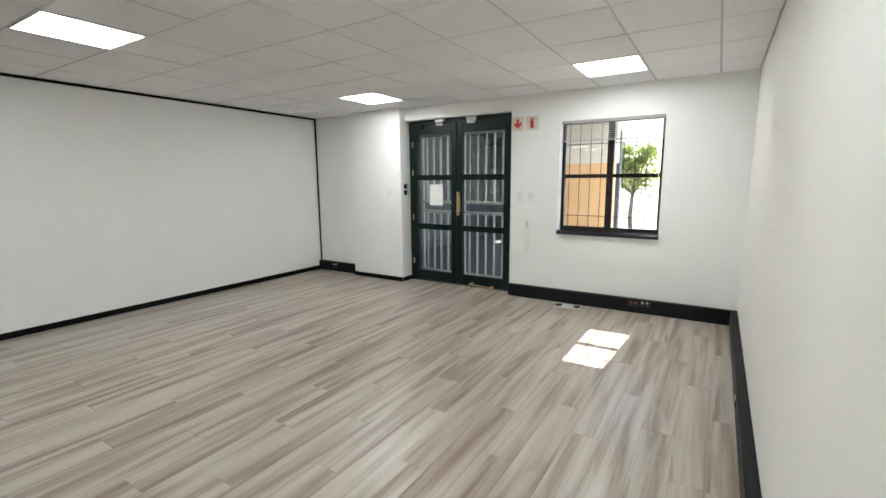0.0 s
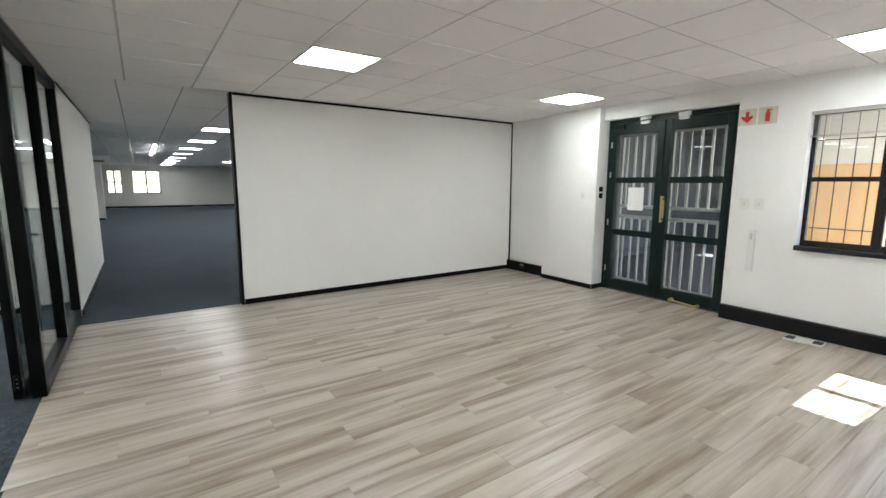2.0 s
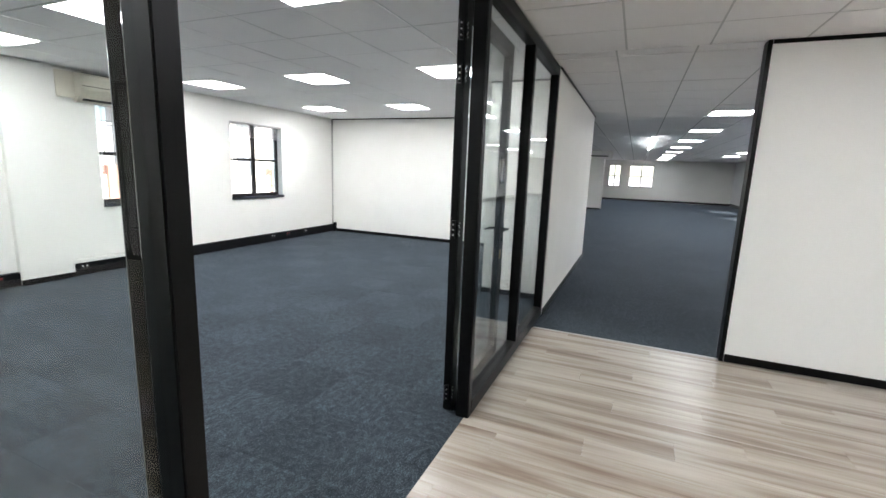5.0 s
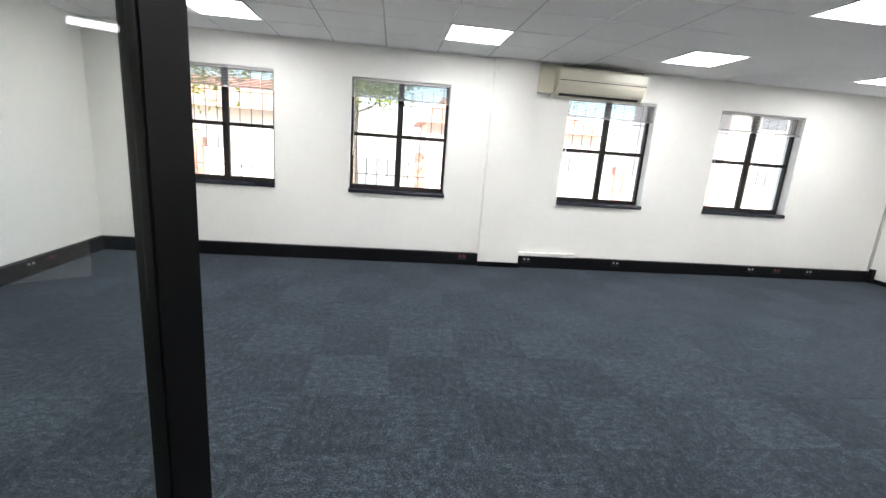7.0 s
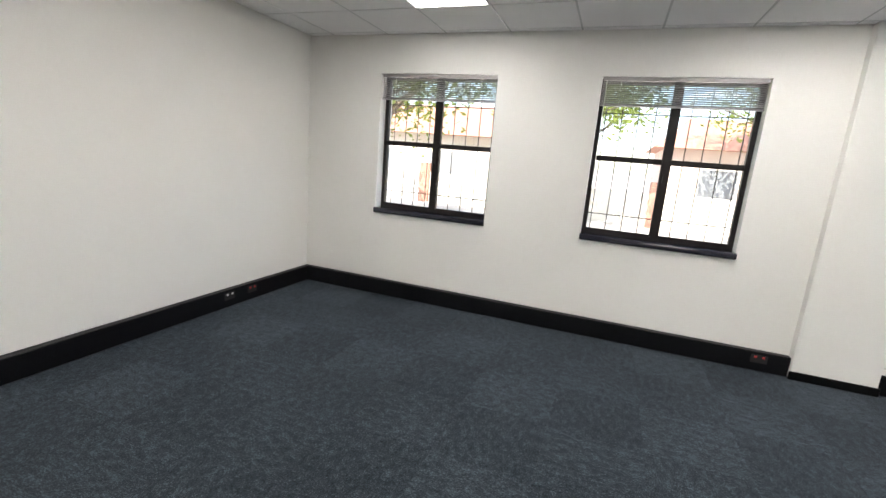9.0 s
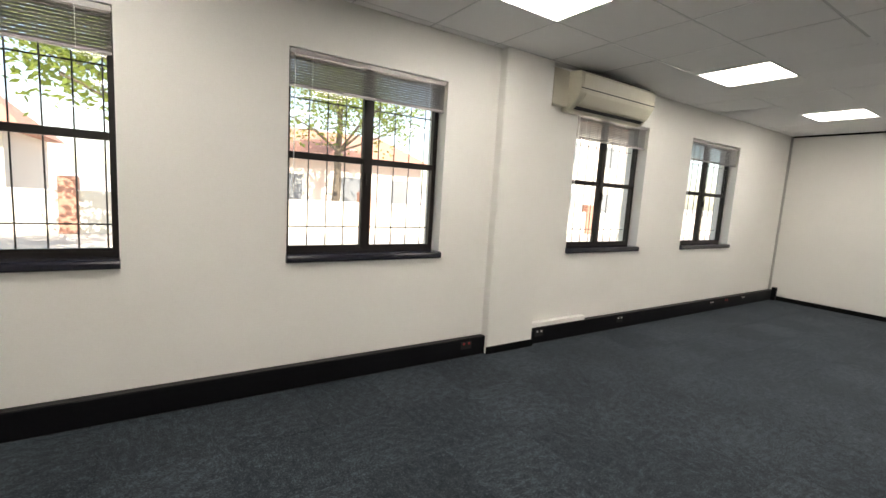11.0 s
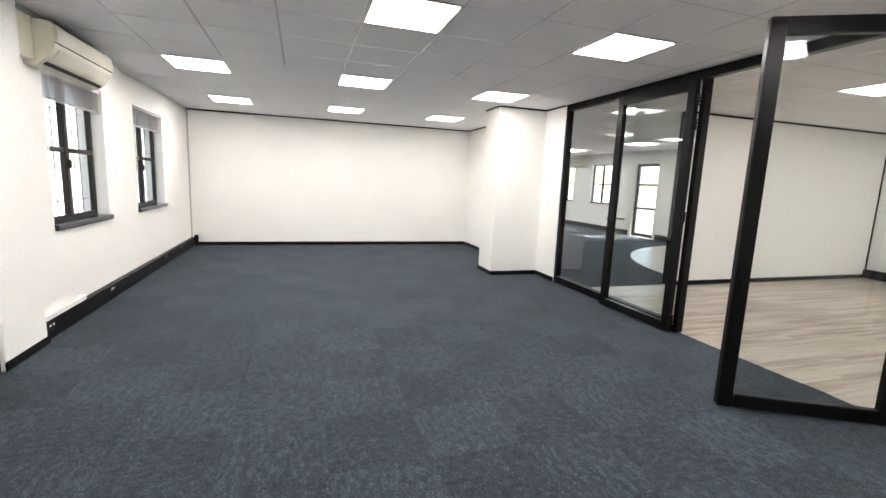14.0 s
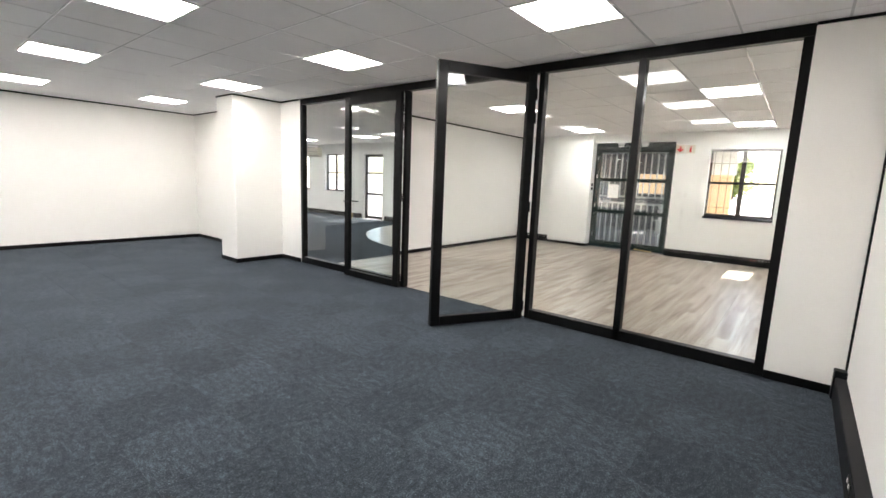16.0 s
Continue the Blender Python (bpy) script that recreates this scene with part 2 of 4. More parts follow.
def plank_material():
    m, n, l, b = material("greyed_oak_vinyl", (0.4, 0.33, 0.27), 0.31, 0, 0.5)
    geo, info = n.new("ShaderNodeNewGeometry"), n.new("ShaderNodeObjectInfo")
    shift = n.new("ShaderNodeVectorMath")
    shift.operation = "MULTIPLY_ADD"
    cmb = n.new("ShaderNodeCombineXYZ")
    mul = n.new("ShaderNodeMath")
    mul.operation = "MULTIPLY"
    mul.inputs[1].default_value = 37.0
    l.new(info.outputs["Random"], mul.inputs[0])
    for i in range(3):
        l.new(mul.outputs[0], cmb.inputs[i])
    shift.inputs[1].default_value = (9.0, 0.6, 1.0)
    l.new(geo.outputs["Position"], shift.inputs[0])
    l.new(cmb.outputs[0], shift.inputs[2])
    broad, grain = n.new("ShaderNodeTexNoise"), n.new("ShaderNodeTexNoise")
    broad.inputs["Scale"].default_value, broad.inputs["Detail"].default_value, broad.inputs["Distortion"].default_value = 1.25, 5, 0.5
    st = n.new("ShaderNodeVectorMath")
    st.operation = "MULTIPLY"
    st.inputs[1].default_value = (9.0, 3.0, 1.0)
    l.new(shift.outputs[0], st.inputs[0])
    l.new(shift.outputs[0], broad.inputs["Vector"])
    l.new(st.outputs[0], grain.inputs["Vector"])
    grain.inputs["Scale"].default_value, grain.inputs["Detail"].default_value = 1.0, 4
    mix = n.new("ShaderNodeMath")
    mix.operation = "MULTIPLY_ADD"
    mix.inputs[1].default_value = 0.2
    l.new(grain.outputs["Fac"], mix.inputs[0])
    l.new(broad.outputs["Fac"], mix.inputs[2])
    mix2 = n.new("ShaderNodeMath")
    mix2.operation = "MULTIPLY_ADD"
    mix2.inputs[1].default_value = 0.05
    l.new(info.outputs["Random"], mix2.inputs[0])
    l.new(mix.outputs[0], mix2.inputs[2])
    ramp = n.new("ShaderNodeValToRGB")
    e = ramp.color_ramp.elements
    e[0].position, e[0].color = 0.42, (0.195, 0.137, 0.094, 1)
    e[1].position, e[1].color = 0.82, (0.50, 0.455, 0.40, 1)
    mid = e.new(0.58)
    mid.color = (0.345, 0.288, 0.232, 1)
    pale = e.new(0.66)
    pale.color = (0.415, 0.365, 0.308, 1)
    l.new(mix2.outputs[0], ramp.inputs[0])
    l.new(ramp.outputs[0], b.inputs["Base Color"])
    bp = n.new("ShaderNodeBump")
    bp.inputs["Strength"].default_value, bp.inputs["Distance"].default_value = 0.12, 0.001
    l.new(grain.outputs["Fac"], bp.inputs["Height"])
    l.new(bp.outputs[0], b.inputs["Normal"])
    return m


PLANK = plank_material()


def glow_material():
    m, n, l, b = material("lit_diffuser", (0.85, 0.85, 0.85), 0.5)
    b.inputs["Emission Color"].default_value = (1.0, 0.985, 0.965, 1)
    b.inputs["Emission Strength"].default_value = PANEL_GLOW
    return m


GLOW = glow_material()


# ---- the large structure ----
def wall_along_x(name, x0, x1, y0, y1, z0, z1, mat, openings=()):
    """A wall with openings (xa, xb, za, zb) cut right through it."""
    bm = bmesh.new()
    x = x0
    for xa, xb, za, zb in sorted(openings):
        if xa > x:
            box(bm, x, xa, y0, y1, z0, z1)
        if za > z0:
            box(bm, xa, xb, y0, y1, z0, za)
        if zb < z1:
            box(bm, xa, xb, y0, y1, zb, z1)
        x = xb
    if x < x1:
        box(bm, x, x1, y0, y1, z0, z1)
    bmesh.ops.remove_doubles(bm, verts=bm.verts[:], dist=1e-5)
    return tagged(part(name, bm, mat), kind="structure")


def wall_along_y(name, x0, x1, y0, y1, z0, z1, mat, openings=()):
    bm = bmesh.new()
    y = y0
    for ya, yb, za, zb in sorted(openings):
        if ya > y:
            box(bm, x0, x1, y, ya, z0, z1)
        if za > z0:
            box(bm, x0, x1, ya, yb, z0, za)
        if zb < z1:
            box(bm, x0, x1, ya, yb, zb, z1)
        y = yb
    if y < y1:
        box(bm, x0, x1, y, y1, z0, z1)
    bmesh.ops.remove_doubles(bm, verts=bm.verts[:], dist=1e-5)
    return tagged(part(name, bm, mat), kind="structure")


TOP = 2.9
WZ0, WZ1 = 0.86, 2.16
OFFICE_WINDOWS = [(-3.53, -2.391), (-1.533, -0.378), (1.075, 2.215), (3.10, 4.295)]
REC_WINDOW = (-3.58, -2.47)
HALL_WINDOWS = [(8.7, 9.75), (10.75, 11.8), (14.0, 15.1), (17.0, 18.1), (21, 22.1)]

wall_along_x("wall_north", XW, 28.0, YN, YN + 0.24, 0, TOP, WALL, [(a, b, WZ0, WZ1) for a, b in OFFICE_WINDOWS])
wall_along_y("wall_west", XW - 0.2, XW, YS - 0.24, YN + 0.24, 0, TOP, WALL)
wall_along_y("wall_east", XE, XE + 0.1, SY, YN, 0, CH, WALL)
wall_along_x("wall_entrance", -1.85, 28.0, YS - 0.24, YS - 0.0, 0, TOP, WALL_REC,
             [(-1.85, -0.2, 0, 2.33)] + [(a, b, WZ0, WZ1) for a, b in HALL_WINDOWS] + [(6.7, 7.62, 0, 2.14)])
wall_along_x("wall_entrance_window", XW, -1.85, YS - 0.24, YS, 0, TOP, WALL_REC, [(*REC_WINDOW, WZ0, WZ1)])
wall_along_y("wall_far", 28.0, 28.2, YS - 0.24, YN + 0.24, 0, TOP, WALL, [(-1.75, -0.35, 0.85, 2.2), (0.15, 0.85, 0.85, 2.2), (2.2, 3.4, 0.85, 2.2)])
wall_along_x("wall_screen_side", XW, -3.905, -0.035, SY, 0, CH, WALL)
wall_along_x("wall_screen_end", 2.1, XE + 0.02, -0.035, SY, 0, CH, WALL)
wall_along_y("wall_partition", 1.63, 1.73, YS, -1.615, 0, CH - 0.0, WALL_REC)
# piers and columns
for nm, b, mt in (("pier_office", (0.11, 0.635, 5.455, YN + 0.01, 0, CH), WALL),
                  ("pier_reception", (-0.2, 0.75, YS - 0.01, -5.86, 0, CH), WALL_REC),
                  ("column_office", (2.63, 3.13, 0.045, 0.82, 0, CH), WALL),
                  ("column_hall", (18.3, 18.9, 0.55, 1.15, 0, CH), WALL),
                  ("beam_hall", (17.6, 18.0, 0.2, YN, 2.2, CH), WALL)):
    bm = bmesh.new()
    box(bm, *b)
    soften(bm, 0.006)
    tagged(part(nm, bm, mt), kind="structure")

# floor slabs under the coverings
for b, mt in (((XW, 28, 0.0, YN, -0.2, -0.012), TRUNK), ((XW, 28, YS, 0.0, -0.2, -0.012), TRUNK)):
    bm = bmesh.new()
    box(bm, *b)
    tagged(part("floor", bm, mt), kind="structure")


def ceiling(name, x0, x1, y0, y1, gx, gy, tx, ty, lamps):
    """Boards on a tee grid; boards give way to the lamps whose corners are listed."""
    bm = bmesh.new()
    box(bm, x0, x1, y0, y1, CH + 0.03, TOP, 0)
    xs = [x0] + [gx + i * tx for i in range(-80, 80) if x0 + 0.03 < gx + i * tx < x1 - 0.03] + [x1]
    ys = [y0] + [gy + i * ty for i in range(-80, 80) if y0 + 0.03 < gy + i * ty < y1 - 0.03] + [y1]
    for i in range(len(xs) - 1):
        for j in range(len(ys) - 1):
            cx, cy = (xs[i] + xs[i + 1]) / 2, (ys[j] + ys[j + 1]) / 2
            if any(abs(cx - lx) < 0.2 and abs(cy - ly) < 0.2 for lx, ly in lamps):
                continue
            sag = random.uniform(0, 0.0025)
            box(bm, xs[i] + 0.008, xs[i + 1] - 0.008, ys[j] + 0.008, ys[j + 1] - 0.008, CH + 0.004 - sag, CH + 0.02, 0)
    for x in xs[1:-1]:
        box(bm, x - 0.011, x + 0.011, y0, y1, CH + 0.0055, CH + 0.025, 1)
    for y in ys[1:-1]:
        box(bm, x0, x1, y - 0.011, y + 0.011, CH + 0.006, CH + 0.0245, 1)
    tagged(part(name, bm, [TILE, TBAR]), kind="structure")
    for lx, ly in lamps:
        lamp(lx, ly, tx, ty)


def lamp(x, y, tx, ty):
    root = thing("ceiling_light", "square white flush ceiling light panel, switched on", "ceiling light", pose(x, y, CH), "ceiling light panels")
    w, d = tx / 2 - 0.004, ty / 2 - 0.004
    bm = bmesh.new()
    for a in ((-w, w, -d, -d + 0.015, -0.004, 0.02), (-w, w, d - 0.015, d, -0.004, 0.02),
              (-w, -w + 0.015, -d + 0.015, d - 0.015, -0.004, 0.02), (w - 0.015, w, -d + 0.015, d - 0.015, -0.004, 0.02)):
        box(bm, *a)
    part("frame", bm, WHITE_PLASTIC, root)
    bm = bmesh.new()
    box(bm, -w + 0.015, w - 0.015, -d + 0.015, d - 0.015, 0.0, 0.02)
    part("diffuser", bm, GLOW, root, "glowing white diffuser")


OL = [(x, y) for x in (-2.61, -0.275, 2.06, 4.395) for y in (1.10, 2.845, 4.59)]
ceiling("ceiling_office", XW, XE, 0.0, YN, -0.275 + 0.292, 1.10 + 0.29, 0.58375, 0.5817, OL)
RL = [(-0.325, -2.13), (-0.325, -5.13), (-3.18, -2.13), (-3.18, -5.13)]
ceiling("ceiling_reception", XW, 1.66, YS - 0.2, 0.0, -0.04, -1.83, 0.571, 0.6, RL)
# rows at y -4.45 and 3.35 are assumed panels, added to brighten the hall
HL = [(5.75 + 2.9 * i, -2.05) for i in range(8)] + [(2.85 + 2.9 * i, -4.45) for i in range(7)] + [(8.65 + 5.8 * i, 3.35) for i in range(3)]
ceiling("ceiling_hall", 1.66, 28.0, YS, YN, 5.45, -1.75, 0.6, 0.6, HL)


# skirtings, trunking, dark trims
def strip(name, b, mat=BLACK, bevel=0.003):
    bm = bmesh.new()
    box(bm, *b)
    if bevel:
        soften(bm, bevel, 1)
    return tagged(part(name, bm, mat), kind="structure")


SK = 0.065
for b in ((XE - 0.012, XE, 0.0, YN, 0, SK), (3.13, XE - 0.012, SY, SY + 0.012, 0, SK), (2.1, 2.618, SY, SY + 0.012, 0, SK),
          (2.618, 2.63, SY, 0.832, 0, SK), (2.63, 3.13, 0.82, 0.832, 0, SK), (3.13, 3.142, SY + 0.012, 0.832, 0, SK),
          (XW + 0.06, -3.905, SY, SY + 0.012, 0, SK),
          (0.10, 0.645, 5.443, 5.455, 0, SK), (2.1, XE + 0.1, -0.047, -0.035, 0, SK),
          (1.618, 1.63, YS + 0.06, -1.63, 0, SK), (1.73, 1.742, YS, -1.63, 0, SK),
          (-0.2, 0.75, -5.86, -5.848, 0, SK), (-0.212, -0.2, YS - 0.1, -5.86, 0, SK),
          (27.988, 28.0, YS, YN, 0, 0.12), (18.28, 18.3, 0.55, 1.15, 0, SK), (1.742, 6.6, YS, YS + 0.012, 0, 0.15), (7.7, 27.9, YS, YS + 0.04, 0, 0.15)):
    strip("baseboard", b)
for b in ((XW + 0.0, 0.11, YN - 0.06, YN, 0, 0.155), (0.635, XE - 0.012, YN - 0.06, YN, 0, 0.155), (XW, XW + 0.06, SY + 0.012, YN - 0.06, 0, 0.155),
          (XW + 0.06, -1.86, YS, YS + 0.06, 0, 0.155), (0.75, 1.63, YS, YS + 0.06, 0, 0.155), (XW, XW + 0.06, YS, -0.035, 0, 0.155)):
    strip("trunking", b, TRUNK, 0.005)
strip("trunking", (XE - 0.07, XE - 0.013, YN - 0.12, YN - 0.06, 0, 0.2), TRUNK, 0.005)
strip("trunking", (XW, XW + 0.07, SY + 0.012, 0.145, 0, 0.2), TRUNK, 0.005)
TR = 0.02
for b in ((XE - 0.008, XE, 0.0, YN, CH - TR, CH), (3.13, XE - 0.008, SY, SY + 0.008, CH - TR, CH), (2.1, 2.622, SY, SY + 0.008, CH - TR, CH),
          (2.622, 2.63, SY, 0.828, CH - TR, CH), (2.63, 3.13, 0.82, 0.828, CH - TR, CH), (3.13, 3.138, SY + 0.008, 0.828, CH - TR, CH),
          (XW, -3.905, SY, SY + 0.008, CH - TR, CH), (2.1, XE + 0.1, -0.043, -0.035, CH - TR, CH),
          (1.62, 1.63, YS, -1.63, CH - 0.028, CH), (1.73, 1.74, YS, -1.63, CH - 0.028, CH)):
    strip("trim", b, BLACK, 0)
strip("trim", (1.615, 1.745, -1.625, -1.595, 0, CH), BLACK, 0.003)
strip("trim", (1.612, 1.63, YS, YS + 0.02, 0.155, CH), BLACK, 0.002)
ALU_TRIM = varied("grey_corner_bead", (0.4, 0.39, 0.37), (0.5, 0.49, 0.46), 0.4, 4, 60, 0.0)
strip("trim", (XE - 0.03, XE, YN - 0.025, YN, 0.155, CH), ALU_TRIM, 0.002)
strip("trim", (XW, XW + 0.012, SY, SY + 0.03, 0.2, CH), BLACK, 0.002)
# pale capping strip above the trunking by the pier
strip("trim", (0.635, 1.4, YN - 0.055, YN, 0.155, 0.2), WALL, 0.004)
strip("trim", (1.65, 1.67, -1.6, -0.047, -0.01, 0.004), ALU_TRIM, 0.001)


# ---- windows ----
def window(name, x0, x1, y_in, out, label):
    """Steel window of four panes. out: +1 where the outside lies towards +y."""
    root = thing(name, label, "window", pose(0, 0, 0), kind="structure")

    def yy(a, b):
        p, q = y_in + out * a, y_in + out * b
        return min(p, q), max(p, q)
    xm, zm, w = (x0 + x1) / 2, 1.525, 0.035
    f0, f1 = yy(0.11, 0.155)
    bm = bmesh.new()
    for b in ((x0, x0 + w, f0, f1, WZ0, WZ1), (x1 - w, x1, f0, f1, WZ0, WZ1), (x0 + w, x1 - w, f0, f1, WZ1 - w, WZ1), (x0 + w, x1 - w, f0, f1, WZ0, WZ0 + 0.05)):
        box(bm, *b)
    part("window_frame", bm, FRAME, root)
    s0, s1 = yy(0.10, 0.15)
    box_part("mullion", (xm - 0.036, xm + 0.036, s0, s1, WZ0 + 0.05, WZ1 - w), FRAME, root, bevel=0.006)
    for a, b in ((x0 + w, xm - 0.036), (xm + 0.036, x1 - w)):
        g0, g1 = yy(0.108, 0.15)
        box_part("glazing_bar", (a, b, g0, g1, zm - 0.022, zm + 0.022), FRAME, root, bevel=0.004)
        for za, zb in ((WZ0 + 0.05, zm - 0.022), (zm + 0.022, WZ1 - w)):
            bm = bmesh.new()
            p0, p1 = yy(0.129, 0.133)
            box(bm, a, b, p0, p1, za, zb)
            ob = part("pane", bm, WINDOW_GLASS, root, "clear glass pane")
            ob.visible_shadow = False
        # inner casement rail
        c0, c1 = yy(0.112, 0.14)
        box_part("casement_rail", (a, b, c0, c1, WZ0 + 0.05, WZ0 + 0.068), FRAME, root)
    h0, h1 = yy(0.075, 0.10)
    box_part("window_latch", (xm - 0.012, xm + 0.012, h0, h1, 1.36, 1.44), FRAME, root, bevel=0.004)
    # rounded sill
    n0, n1 = -0.035, 0.15
    prof = [(n1, 0.862), (n1, 0.884), (n0 + 0.012, 0.884), (n0 + 0.003, 0.878), (n0, 0.866), (n0, 0.846), (n0 + 0.004, 0.838), (n0 + 0.012, 0.834), (-0.001, 0.834), (-0.001, 0.862)]
    bm = bmesh.new()
    sweep_x(bm, [(y_in + out * y, z) for y, z in prof], x0 - 0.004, x1 + 0.004)
    part("window_sill", bm, SILL, root, "glossy dark tiled window sill")
    # outside bars
    bars = thing("burglar_bars", "dark thin steel burglar bars outside the window", "burglar bars")
    g = y_in + out * 0.21
    n = 9
    for i in range(n):
        x = x0 + 0.06 + (x1 - x0 - 0.12) * i / (n - 1)
        bm = bmesh.new()
        rod(bm, (x, g, WZ0 + 0.002), (x, g, WZ1 - 0.002), 0.0045, 6)
        part("bar", bm, DARK_BAR, bars)
    for z in (1.05, 1.9):
        bm = bmesh.new()
        rod(bm, (x0 + 0.001, g - out * 0.01, z), (x1 - 0.001, g - out * 0.01, z), 0.005, 6)
        part("crossbar", bm, DARK_BAR, bars)
    return root


def blind(x0, x1, y_in, out, drop, n, tilt, label):
    root = thing("venetian_blind", label, "window blind", group="venetian blinds")
    yc = y_in + out * 0.03
    x0, x1 = x0 + 0.008, x1 - 0.008
    box_part("headrail", (x0, x1, yc - 0.018, yc + 0.018, WZ1 - 0.032, WZ1 - 0.002), SLAT, root, bevel=0.003)
    zb = WZ1 - drop
    bm = bmesh.new()
    d, a = 0.0125, radians(tilt)
    prof = []
    for s in (-1, -0.5, 0, 0.5, 1):
        prof.append((s * d * math.cos(a) - out * 0.0045 * (1 - s * s) * math.sin(a), out * -s * d * math.sin(a) + 0.0045 * (1 - s * s) * math.cos(a)))
    prof += [(y, z - 0.0008) for y, z in prof[::-1]]
    sweep_x(bm, prof, x0, x1)
    me = mesh_of("slat", bm, SLAT)
    for i in range(n):
        ob = new("slat", me)
        ob.parent = root
        ob.location = (0, yc, zb + 0.022 + (WZ1 - 0.045 - zb - 0.022) * i / (n - 1))
    box_part("bottom_rail", (x0, x1, yc - 0.014, yc + 0.014, zb, zb + 0.014), SLAT, root, bevel=0.003)
    for x in (x0 + 0.14, x1 - 0.14):
        bm = bmesh.new()
        rod(bm, (x, yc - out * 0.016, zb + 0.005), (x, yc - out * 0.016, WZ1 - 0.03), 0.0015, 5)
        part("cord", bm, PAPER, root)
    bm = bmesh.new()
    rod(bm, (x0 + 0.03, yc - out * 0.022, WZ0 + 0.42), (x0 + 0.03, yc - out * 0.022, WZ1 - 0.03), 0.003, 6)
    part("tilt_wand", bm, WHITE_PLASTIC, root)


for i, (a, b) in enumerate(OFFICE_WINDOWS):
    window("window_%d" % (i + 1), a, b, YN, 1, "dark steel four-pane window with tiled sill")
    blind(a, b, YN, 1, (0.235, 0.225, 0.235, 0.245)[i], 11, 17, "grey venetian blind pulled most of the way up")
window("window_5", *REC_WINDOW, YS, -1, "dark steel four-pane window beside the entrance")
blind(*REC_WINDOW, YS, -1, 0.24, 10, 3, "grey venetian blind raised, slats open")


def plain_window(name, axis, a, b, at, out, za, zb, label):
    root = thing(name, label, "window", kind="structure")

    def bx(u0, u1, d0, d1, z0, z1):
        p, q = sorted((at + out * d0, at + out * d1))
        return (u0, u1, p, q, z0, z1) if axis == "x" else (p, q, u0, u1, z0, z1)
    m, zm = (a + b) / 2, (za + zb) / 2
    bm = bmesh.new()
    for q in ((a, a + 0.04, za, zb), (b - 0.04, b, za, zb), (a + 0.04, b - 0.04, zb - 0.04, zb), (a + 0.04, b - 0.04, za, za + 0.05), (m - 0.035, m + 0.035, za + 0.05, zb - 0.04)):
        box(bm, *bx(q[0], q[1], 0.08, 0.13, q[2], q[3]))
    part("window_frame", bm, FRAME, root)
    for u, v in ((a + 0.04, m - 0.035), (m + 0.035, b - 0.04)):
        box_part("glazing_bar", bx(u, v, 0.085, 0.125, zm - 0.02, zm + 0.02), FRAME, root)
        ob = box_part("pane", bx(u, v, 0.1, 0.104, za + 0.05, zb - 0.04), WINDOW_GLASS, root)
        ob.visible_shadow = False
    box_part("window_sill", bx(a, b, -0.03, 0.12, za - 0.0, za + 0.02), SILL, root)


for i, (a, b) in enumerate(HALL_WINDOWS):
    plain_window("window_%d" % (6 + i), "x", a, b, YS, -1, WZ0, WZ1, "dark steel window of the open-plan hall")
for i, (a, b) in enumerate([(-1.75, -0.35), (0.15, 0.85), (2.2, 3.4)]):
    plain_window("window_%d" % (20 + i), "y", a, b, 28.0, 1, 0.85, 2.2, "dark steel window at the hall's far end")


# ---- black glazed screen between office and reception ----
def glazed_screen():
    root = thing("glazed_screen", "black aluminium framed floor-to-ceiling glass screen", "glass partition")
    y0, y1 = -0.03, SY - 0.005
    HEAD, FOOT = CH - 0.085, 0.095
    for nm, b in (("head_rail", (-3.905, 2.1, y0, y1, HEAD, CH - 0.001)), ("foot_rail", (-3.845, -1.94, y0, y1, 0, FOOT)), ("foot_rail", (-0.10, 2.04, y0, y1, 0, FOOT))):
        box_part(nm, b, BLACK, root, bevel=0.004)
    posts = [(-3.905, -3.845), (-2.845, -2.785), (-1.94, -1.885), (-0.155, -0.10), (0.97, 1.03), (2.04, 2.1)]
    for a, b in posts:
        box_part("post", (a, b, y0, y1, 0.0, HEAD), BLACK, root, bevel=0.004)
    for a, b in ((-3.845, -2.845), (-2.785, -1.94), (-0.10, 0.97), (1.03, 2.04)):
        box_part("pane", (a, b, 0.008, 0.014, FOOT, HEAD), GLASS, root, "clear glass panel")
    return root


glazed_screen()


